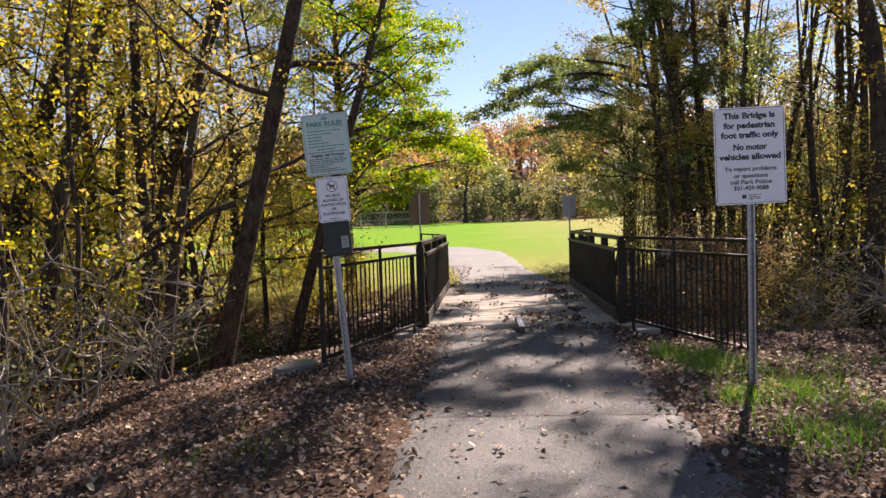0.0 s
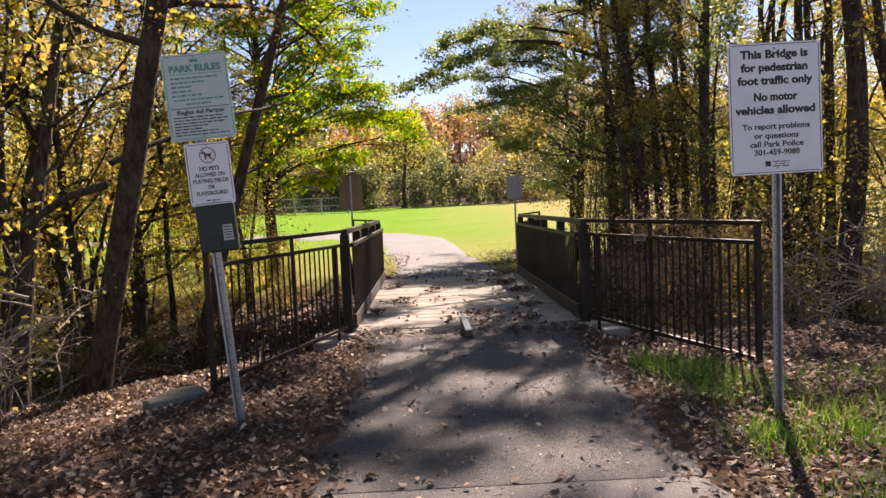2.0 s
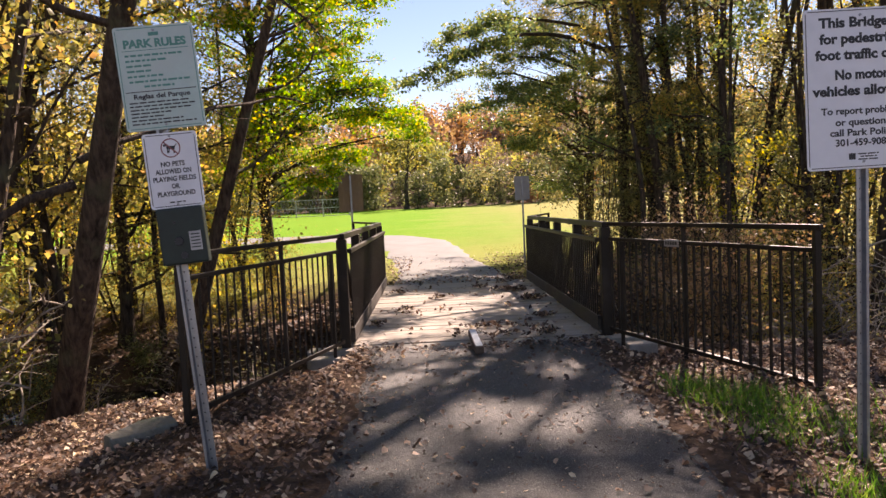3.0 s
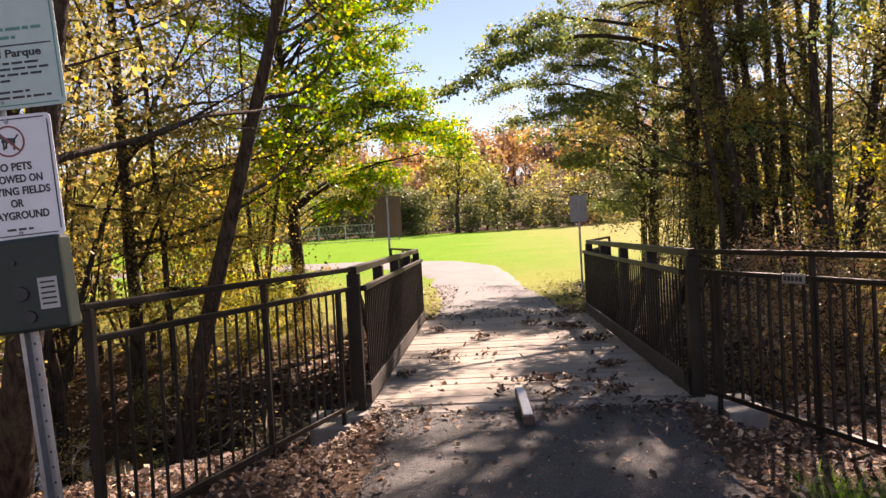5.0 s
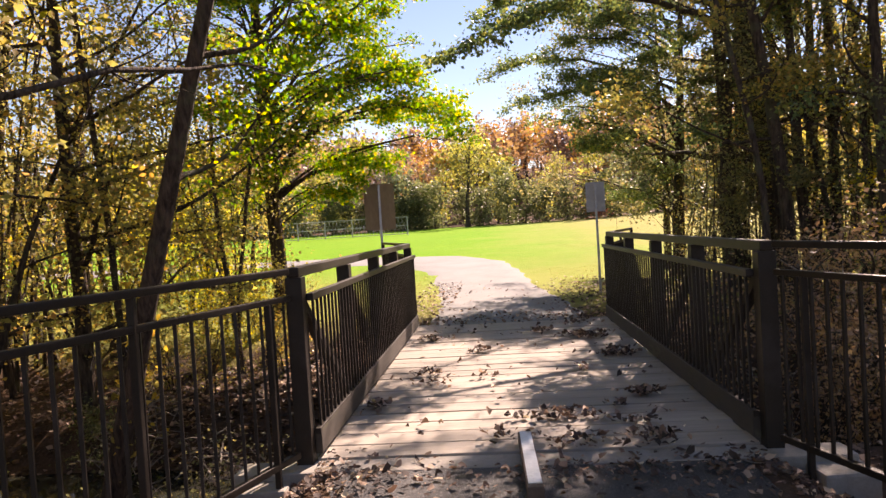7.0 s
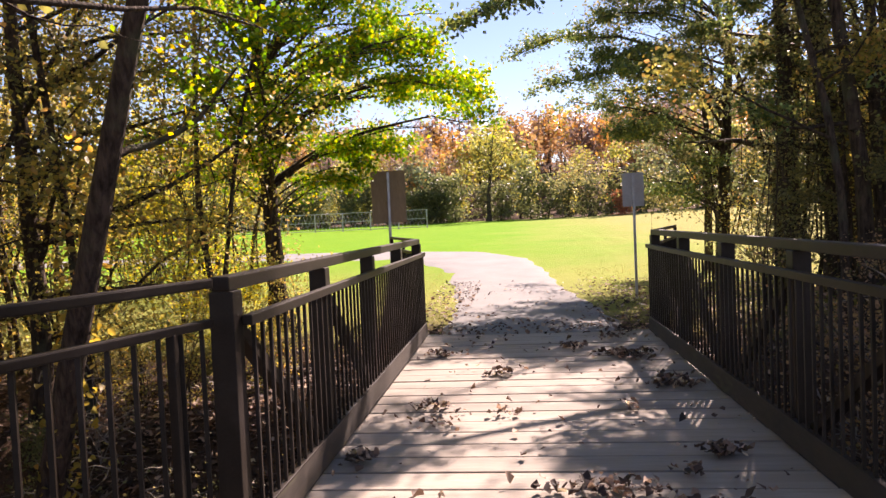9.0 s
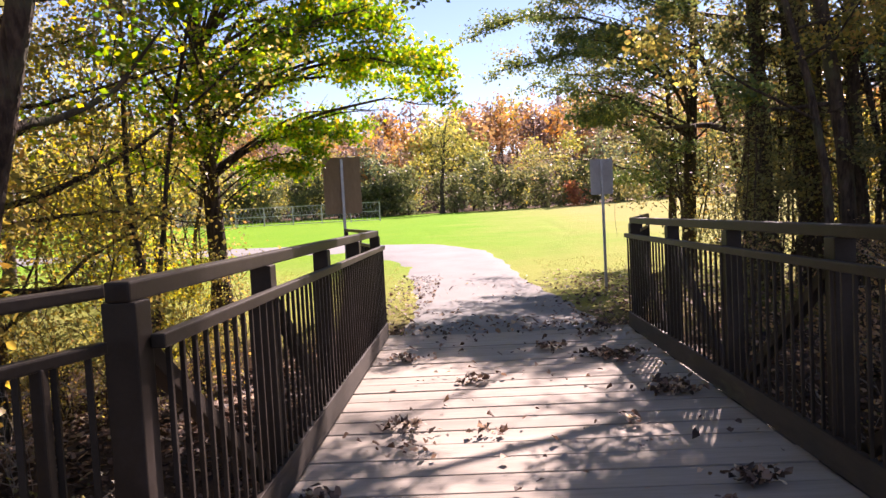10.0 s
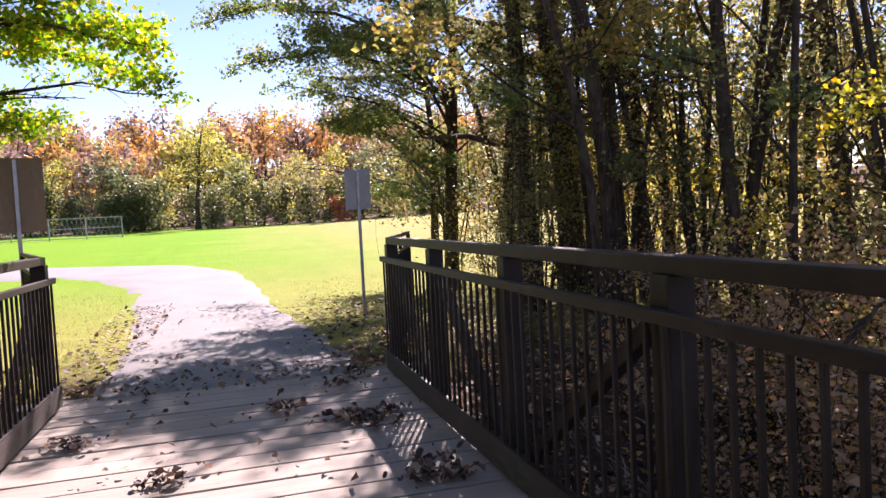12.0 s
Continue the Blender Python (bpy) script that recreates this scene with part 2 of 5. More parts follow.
# ---- mesh helpers ----
def part(name, bm, mat, parent=None, label="", smooth=False):
    me = bpy.data.meshes.new(name)
    bm.to_mesh(me)
    bm.free()
    me.materials.append(mat)
    if smooth:
        me.polygons.foreach_set("use_smooth", [True] * len(me.polygons))
    ob = new(name, me)
    ob.parent = parent
    return tagged(ob, label)


def fast(name, verts, faces, mat, parent=None, label="", smooth=False):
    """One mesh from arrays of vertices and equal-sided faces."""
    verts, faces = np.asarray(verts, np.float32), np.asarray(faces, np.int32)
    me = bpy.data.meshes.new(name)
    me.vertices.add(len(verts))
    me.vertices.foreach_set("co", verts.ravel())
    k = faces.shape[1]
    me.loops.add(faces.size)
    me.loops.foreach_set("vertex_index", faces.ravel())
    me.polygons.add(len(faces))
    me.polygons.foreach_set("loop_start", np.arange(0, faces.size, k, dtype=np.int32))
    if smooth:
        me.polygons.foreach_set("use_smooth", np.ones(len(faces), bool))
    me.materials.append(mat)
    me.update(calc_edges=True)
    ob = new(name, me)
    ob.parent = parent
    return tagged(ob, label)


def empty(name, m, label, category, group="", kind=""):
    ob = new(name)
    ob.empty_display_size = 0.1
    ob.matrix_world = m
    return tagged(ob, label, category, group, kind)


def box(size, m=None, bevel=0.0, bm=None):
    own = bmesh.new()
    bmesh.ops.create_cube(own, size=1.0, matrix=Matrix.Diagonal((*size, 1)))
    if bevel:
        bmesh.ops.bevel(own, geom=own.edges[:], offset=bevel, segments=2, affect="EDGES", profile=0.6)
    if m is not None:
        own.transform(m)
    if bm is None:
        return own
    tmp = bpy.data.meshes.new("tmp")
    own.to_mesh(tmp)
    own.free()
    bm.from_mesh(tmp)
    bpy.data.meshes.remove(tmp)
    return bm


def bar(p, q, w, h, bevel=0.004, bm=None):
    """A straight bar of section w by h from p to q."""
    p, q = Vector(p), Vector(q)
    d = q - p
    y = d.normalized()
    x = y.cross(Vector((0, 0, 1)))
    x = Vector((1, 0, 0)) if x.length < 1e-3 else x.normalized()
    z = x.cross(y)
    m = Matrix((x, y, z)).transposed().to_4x4()
    m.translation = (p + q) / 2
    return box((w, d.length, h), m, bevel, bm)


def text_mesh(words, size, bold, mat, parent, m, width=None, name="lettering"):
    """Built-in font lettering, centred, as a flat mesh a hair proud of its sheet."""
    cu = bpy.data.curves.new("text", "FONT")
    cu.body, cu.size, cu.align_x, cu.offset, cu.extrude, cu.resolution_u = words, size, "CENTER", bold, 0.0006, 3
    ob = bpy.data.objects.new("text", cu)
    scene.collection.objects.link(ob)
    bpy.context.view_layer.update()
    me = bpy.data.meshes.new_from_object(ob.evaluated_get(bpy.context.evaluated_depsgraph_get()))
    bpy.data.objects.remove(ob)
    if width:
        xs = [v.co.x for v in me.vertices]
        k = width / (max(xs) - min(xs))
        me.transform(Matrix.Diagonal((k, 1, 1, 1)))
    me.materials.clear()
    me.materials.append(mat)
    out = new(name, me)
    out.parent = parent
    out.matrix_local = m
    return out


# ---- the lie of the land ----
def step(a, b, v):
    t = np.clip((v - a) / (b - a), 0, 1)
    return t * t * (3 - 2 * t)


def land(x, y):
    """Height of the ground, without its small unevenness."""
    x, y = np.asarray(x, float), np.asarray(y, float)
    z = 0.10 - 0.12 * step(2.0, 9.0, y) - 0.02 * step(8.5, 9.3, y)
    side = step(1.0, 4.5, -x + 0.2) * step(22, 13, y)
    z = z - 0.42 * side
    bed = np.exp(-((y - 12.1 - 0.35 * np.sin(x * 0.35)) / 1.55) ** 4)
    z = z - 1.0 * bed + 0.1 * bed * side
    z = z - 0.30 * step(1.2, 1.75, np.abs(x - 0.58)) * step(8.0, 9.3, y) * step(16.4, 15.1, y)
    far = np.clip(y - 17, 0, 62)
    z = z + 0.0235 * far * step(0, 12, far) + 0.04 * step(15, 17, y)
    z = z + step(81, 135, y) * 8.0 * (1 + 0.25 * np.sin(x * 0.03 + 0.8))
    z = z + 0.55 * step(2, 30, x) * step(26, 55, y)
    return z


PATH_R = ((-8, 1.35), (3.2, 1.42), (6.4, 1.62), (8.4, 1.75), (9.25, 1.9))


def rough(x, y):
    """Small unevenness, none on the walked path or against the bridge."""
    x, y = np.asarray(x, float), np.asarray(y, float)
    h = 0.03 * np.sin(x * 2.1 + 1.3 * np.sin(y * 1.7)) * np.sin(y * 2.4 + np.sin(x * 1.1)) + 0.015 * np.sin(x * 6.3 + y * 2.2) * np.sin(y * 5.1 - x)
    off = np.maximum(step(-0.6, -1.3, x), step(1.8, 2.6, x)) * step(80, 17, y)
    return h * off


def ground_z(x, y):
    return land(x, y) + rough(x, y)


def spread(fine_lo, fine_hi, pitch, lo, hi, growth=1.14):
    mid = list(np.arange(fine_lo, fine_hi + 1e-6, pitch))
    for sign, end in ((-1, lo), (1, hi)):
        v, s, out = (mid[0] if sign < 0 else mid[-1]), pitch, []
        while abs(v - end) > 1e-6:
            s *= growth
            v = max(end, v - s) if sign < 0 else min(end, v + s)
            out.append(v)
        mid = out[::-1] + mid if sign < 0 else mid + out
    return np.array(mid)


def grid_faces(nx, ny):
    i = np.arange(nx * ny).reshape(ny, nx)
    return np.stack((i[:-1, :-1], i[:-1, 1:], i[1:, 1:], i[1:, :-1]), -1).reshape(-1, 4)


gx, gy = spread(-6, 7, 0.14, -420, 420), spread(-3, 20, 0.14, -260, 620)
GX, GY = np.meshgrid(gx, gy)
ground = fast("ground", np.stack((GX, GY, ground_z(GX, GY)), -1).reshape(-1, 3), grid_faces(len(gx), len(gy)), GROUND, smooth=True)
tagged(ground, "brown leaf-strewn woodland soil and bright green mown field", "ground", kind="structure")

# creek below the bridge
wx, wy = np.linspace(-40, 40, 60), np.linspace(10.4, 13.9, 10)
WX, WY = np.meshgrid(wx, wy)
tagged(fast("water", np.stack((WX, WY, 0 * WX - 1.27), -1).reshape(-1, 3), grid_faces(60, 10), WATER_M, smooth=True), "dark shallow creek water under the footbridge", "water", kind="structure")


def strip(name, ys, left, right, mat, lift, label, category, n=14, wob=0.05, seed=1):
    """A paved strip that follows the land, with ragged edges."""
    rs = np.random.RandomState(seed)
    rows = []
    for y, a, b in zip(ys, left, right):
        a, b = a + rs.uniform(-wob, wob), b + rs.uniform(-wob, wob)
        x = np.linspace(a, b, n)
        z = land(x, np.full(n, y)) + lift
        z[0] -= lift + 0.02
        z[-1] -= lift + 0.02
        rows.append(np.stack((x, np.full(n, y), z), -1))
    V = np.concatenate(rows)
    return tagged(fast(name, V, grid_faces(n, len(ys)), mat, smooth=True), label, category, kind="structure")


py = np.arange(-9, 4.66, 0.15)
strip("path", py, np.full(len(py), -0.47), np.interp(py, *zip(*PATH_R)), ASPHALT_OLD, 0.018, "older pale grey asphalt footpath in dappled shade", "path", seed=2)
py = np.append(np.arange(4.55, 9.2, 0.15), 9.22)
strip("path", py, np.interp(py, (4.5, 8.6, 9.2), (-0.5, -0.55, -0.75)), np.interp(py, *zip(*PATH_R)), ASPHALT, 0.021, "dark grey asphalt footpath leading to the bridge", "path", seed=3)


def curve_path():
    """The paved path beyond the bridge, which bends away to the left across the field."""
    a = [(-0.72, 14.98), (-0.62, 17.2), (-0.95, 20.4), (-1.35, 23.5), (-2.2, 26.3), (-4.2, 28.3), (-8.0, 29.6), (-14, 30.2), (-26, 30.6)]
    b = [(1.8, 14.98), (1.6, 17.4), (1.3, 20.2), (1.15, 23.6), (0.75, 27.0), (-0.6, 30.2), (-4.4, 32.6), (-12, 34.0), (-26, 34.6)]
    rows = []
    for k in range(len(a) - 1):
        for s in np.linspace(0, 1, 9)[: 9 if k == len(a) - 2 else 8]:
            t = np.linspace(0, 1, 12)[:, None]
            p, q = np.array(a[k]) * (1 - s) + np.array(a[k + 1]) * s, np.array(b[k]) * (1 - s) + np.array(b[k + 1]) * s
            jig = 0.05 * np.array([math.sin(k * 9 + s * 13), math.sin(k * 7 + s * 11)])
            xy = (p + jig) * (1 - t) + (q - jig) * t
            z = land(xy[:, 0], xy[:, 1]) + 0.03
            z[0] -= 0.05
            z[-1] -= 0.05
            rows.append(np.column_stack((xy, z)))
    return rows


rows = curve_path()
tagged(fast("path", np.concatenate(rows), grid_faces(12, len(rows)), FAR_PATH_SUN_TINT, smooth=True), "grey asphalt path curving across the field, sunlight put into its pale colour", "path", kind="structure")

# ---- footbridge ----
XL, XR, Y0, Y1B = -0.78, 1.945, 9.36, 14.77
TOP, MID = 1.17, 0.985
bridge = empty("footbridge", pose((XL + XR) / 2, (Y0 + Y1B) / 2, 0), "brown steel truss footbridge with weathered plank deck and leaves", "bridge")
BM = bridge.matrix_world.inverted()


def bpart(name, bm, mat, label=""):
    bm.transform(BM)
    return part(name, bm, mat, bridge, label)


for side, X in ((-1, XL), (1, XR)):
    inner = X - side * 0.075
    bpart("top_rail", bar((X, Y0 - 0.05, TOP - 0.03), (X, Y1B + 0.05, TOP - 0.03), 0.075, 0.06, 0.008), STEEL)
    bpart("mid_rail", bar((inner, Y0 + 0.02, MID), (inner, Y1B + 0.06, MID), 0.045, 0.045, 0.007), STEEL)
    bpart("bottom_rail", bar((inner, Y0 + 0.02, 0.17), (inner, Y1B, 0.17), 0.035, 0.035, 0.004), STEEL)
    bpart("toe_board", bar((inner + side * 0.004, Y0 + 0.03, 0.105), (inner + side * 0.004, Y1B, 0.105), 0.045, 0.15, 0.006), TOE, "weathered brown toe board")
    bpart("bottom_chord", bar((X, Y0 - 0.05, -0.12), (X, Y1B + 0.05, -0.12), 0.1, 0.14, 0.008), STEEL)
    for k in range(5):
        y = Y0 + (Y1B - Y0) * k / 4
        bpart("post", box((0.1, 0.1, TOP + 0.17 - 0.06), pose(X, y, (TOP - 0.06 - 0.17) / 2), 0.006), STEEL)
        bpart("floor_beam", bar((XL, y, -0.16), (XR, y, -0.16), 0.08, 0.1, 0.004), STEEL) if side < 0 else None
    for k, (za, zb) in enumerate(((MID - 0.02, 0.06), (MID - 0.02, 0.06), (0.06, MID - 0.02), (0.06, MID - 0.02))):
        ya, yb = Y0 + (Y1B - Y0) * k / 4 + 0.06, Y0 + (Y1B - Y0) * (k + 1) / 4 - 0.06
        bpart("diagonal_brace", bar((X, ya, za), (X, yb, zb), 0.06, 0.06, 0.005), STEEL)
picket = box((0.016, 0.016, MID - 0.17), None, 0.002)
pm = bpy.data.meshes.new("picket")
picket.to_mesh(pm)
picket.free()
pm.materials.append(STEEL)
for side, X in ((-1, XL), (1, XR)):
    n = int((Y1B - Y0) / 0.1)
    for k in range(n):
        ob = new("picket", pm)
        ob.parent = bridge
        ob.matrix_local = BM @ pose(X - side * 0.075, Y0 + 0.09 + k * (Y1B - Y0 - 0.1) / (n - 1), (MID + 0.17) / 2)
plank_w = 0.232
n = int((14.93 - 9.4) / (plank_w + 0.008))
for k in range(n):
    y = 9.4 + (k + 0.5) * (14.93 - 9.4) / n
    rs = random.Random(k)
    bm = box((XR - XL - 0.12 + rs.uniform(-0.02, 0.02), (14.93 - 9.4) / n - rs.choice((0.012, 0.015, 0.021)), 0.06), None, 0.005)
    bm.transform(pose((XL + XR) / 2, y, -0.03 + rs.uniform(-0.003, 0.003), rs.uniform(-0.25, 0.25), rs.uniform(-0.1, 0.1), rs.uniform(-0.12, 0.12)))
    bpart("plank", bm, PLANK)


def abutment(y, side, label):
    a = empty("abutment", pose(0.58, y, 0), label, "abutment", kind="structure")
    part("cap", box((3.5, 0.22, 0.5), pose(0, 0, -0.262, 0, 0, 0), 0.012), CONCRETE, a)
    for x in (-1.55, 1.62):
        part("wing_wall", box((0.3, 0.26, 0.62), pose(x, -side * 0.16, -0.36, 0, 0, 6 * side), 0.02), CONCRETE, a)
    part("footing", box((3.4, 0.3, 1.3), pose(0, side * 0.1, -1.16), 0.02), CONCRETE, a)
    return a


abutment(9.28, 1, "grey concrete bridge abutment with leaf-strewn top edge")
abutment(15.02, -1, "grey concrete abutment at the far end of the bridge")


def wing(p, q, label):
    """A flared railing panel from the bridge post p to its end post q."""
    p, q = Vector((*p, 0)), Vector((*q, 0))
    w = empty("wing_railing", Matrix.Translation(p), label, "railing", "flared wing railings of the bridge")
    inv = w.matrix_world.inverted()

    def put(name, bm, mat=STEEL, label=""):
        bm.transform(inv)
        return part(name, bm, mat, w, label)

    up = lambda s, z: p.lerp(q, s) + Vector((0, 0, z))
    put("top_rail", bar(up(0.02, TOP - 0.02), up(1.015, TOP - 0.02), 0.042, 0.038, 0.008))
    put("mid_rail", bar(up(0.02, MID + 0.01), up(1.0, MID + 0.01), 0.035, 0.035, 0.007))
    put("bottom_rail", bar(up(0.02, 0.07), up(1.0, 0.07), 0.038, 0.038, 0.006))
    for s, wd in ((0.1, 0.034), (0.47, 0.034), (1.0, 0.044)):
        at = up(s, 0)
        g = float(ground_z(at.x, at.y)) - 0.25
        put("post", bar((at.x, at.y, g), (at.x, at.y, (MID if s < 0.2 else TOP - 0.03)), wd, wd, 0.006))
    count = int((q - p).length / 0.105)
    for k in range(1, count):
        at = up(k / count, 0)
        put("picket", box((0.016, 0.016, MID - 0.07), pose(at.x, at.y, (MID + 0.08) / 2, 0, 0, 17), 0.0))
    return w


W_NR = wing((XR, Y0 - 0.06), (2.74, 6.79), "dark brown steel wing railing beside the sunlit creek bank")
wing((XL, Y0 - 0.06), (-1.555, 6.83), "dark brown steel wing railing along the wooded bank")
wing((XL, Y1B + 0.06), (-1.5, 17.2), "dark brown steel wing railing at the field end")
wing((XR, Y1B + 0.06), (2.7, 17.2), "dark brown steel wing railing beside leafy verge")
# maker's plate on the mid rail
d = (Vector((2.74, 6.79, 0)) - Vector((XR, Y0 - 0.06, 0)))
at = Vector((XR, Y0 - 0.06, MID + 0.005)) + d * 0.42
plate = part("maker_plate", box((0.2, 0.006, 0.065), None, 0.002), SIGN_BACK, W_NR, "small grey metal plate")
ang = math.degrees(math.atan2(d.y, d.x))
plate.matrix_local = W_NR.matrix_world.inverted() @ Matrix.Translation(at + Vector((-0.026, -0.008, 0))) @ pose(0, 0, 0, 0, 0, ang)
for k in range(5):
    part("plate_lettering", box((0.022, 0.002, 0.03), pose(-0.07 + k * 0.034, -0.004, 0)), INK, plate)


# ---- signs by the bridge ----
def channel_post(height, parent, at=(0, 0), width=0.055):
    """Galvanised U-channel post with its row of punched holes."""
    bm = bmesh.new()
    box((width * 0.55, 0.004, height), pose(at[0], at[1] + 0.026, height / 2 - 0.15), 0, bm)
    for s in (-1, 1):
        box((0.004, 0.028, height), pose(at[0] + s * width * 0.29, at[1] + 0.013, height / 2 - 0.15, 0, 0, s * 14), 0, bm)
        box((width * 0.24, 0.004, height), pose(at[0] + s * width * 0.42, at[1] - 0.001, height / 2 - 0.15), 0, bm)
    post = part("post", bm, GALV, parent, "galvanised U-channel post")
    hole = bmesh.new()
    bmesh.ops.create_circle(hole, cap_ends=True, radius=0.0045, segments=8, matrix=pose(0, 0, 0, 90))
    hm = bpy.data.meshes.new("hole")
    hole.to_mesh(hm)
    hole.free()
    hm.materials.append(INK)
    for k in range(int((height - 0.3) / 0.051)):
        ob = new("hole", hm)
        ob.parent = post
        ob.matrix_local = pose(at[0], at[1] + 0.0235, 0.05 + k * 0.051)
    return post


def sheet(name, w, h, parent, m, mat, corner=0.02, border=None, label=""):
    bm = bmesh.new()
    bmesh.ops.create_cube(bm, size=1.0, matrix=Matrix.Diagonal((w, 0.003, h, 1)))
    upright = [e for e in bm.edges if abs(e.verts[0].co.y - e.verts[1].co.y) > 0.001]
    bmesh.ops.bevel(bm, geom=upright, offset=corner, segments=4, affect="EDGES", profile=0.5)
    ob = part(name, bm, mat, parent, label)
    ob.matrix_local = m
    if border:
        e, t = 0.011, 0.0035
        fr = bmesh.new()
        for s in (-1, 1):
            box((w - 2 * e - 0.02, 0.0012, t), pose(0, -0.0022, s * (h / 2 - e)), 0, fr)
            box((t, 0.0012, h - 2 * e - 0.02), pose(s * (w / 2 - e), -0.0022, 0), 0, fr)
        part("border", fr, border, ob)
    for s in (-1, 1):
        bolt = bmesh.new()
        bmesh.ops.create_cone(bolt, cap_ends=True, radius1=0.007, radius2=0.006, depth=0.006, segments=8, matrix=pose(0, -0.004, s * h * 0.455, 90))
        part("bolt", bolt, GALV, ob)
    return ob


def line(words, size, z, parent, mat=INK, bold=0.0, width=None, x=0.0):
    return text_mesh(words, size, bold, mat, parent, pose(x, -0.0024, z, 90, 0, 0), width)


def blur_line(z, w, parent, mat, h=0.008, x=0.0, seed=0):
    """A row of writing too small to read: word-sized bars."""
    rs = random.Random(seed)
    bm, a = bmesh.new(), x - w / 2
    while a < x + w / 2 - 0.008:
        L = min(rs.uniform(0.012, 0.045), x + w / 2 - a)
        box((L, 0.001, h), pose(a + L / 2, -0.0022, z), 0, bm)
        a += L + 0.007
    return tagged(part("writing", bm, mat, parent), kind="stuff")


def bridge_sign():
    s = empty("bridge_sign", pose(2.245, 5.49, 0.07, 0, 0.2, 0), "white bridge notice with black lettering on a galvanised post", "sign")
    channel_post(2.3, s, (0, 0.012))
    w, h = 0.548, 0.765
    p = sheet("sign_panel", w, h, s, pose(-0.008, 0, 1.805, 0, -1.2, 0.0), SIGN_WHITE, 0.018, INK)
    for words, size, z, bold, width in (
            ("This Bridge is", 0.064, 0.295, 0.0027, 0.40), ("for pedestrian", 0.064, 0.219, 0.0027, 0.395), ("foot traffic only", 0.064, 0.143, 0.0027, 0.445),
            ("No motor", 0.064, 0.048, 0.0027, 0.26), ("vehicles allowed", 0.064, -0.028, 0.0027, 0.475), ("To report problems", 0.046, -0.118, 0.0012, 0.40),
            ("or questions", 0.046, -0.172, 0.0012, 0.265), ("call Park Police", 0.046, -0.222, 0.0012, 0.32), ("301-459-9088", 0.046, -0.270, 0.0012, 0.27)):
        line(words, size, z, p, INK, bold, width)
    part("emblem", box((0.032, 0.001, 0.03), pose(-0.055, -0.0022, -0.322)), INK, p)
    for k in range(3):
        blur_line(-0.311 - k * 0.013, 0.1 - 0.02 * (k == 1), p, INK, 0.006, 0.025, k)
    return s


bridge_sign()


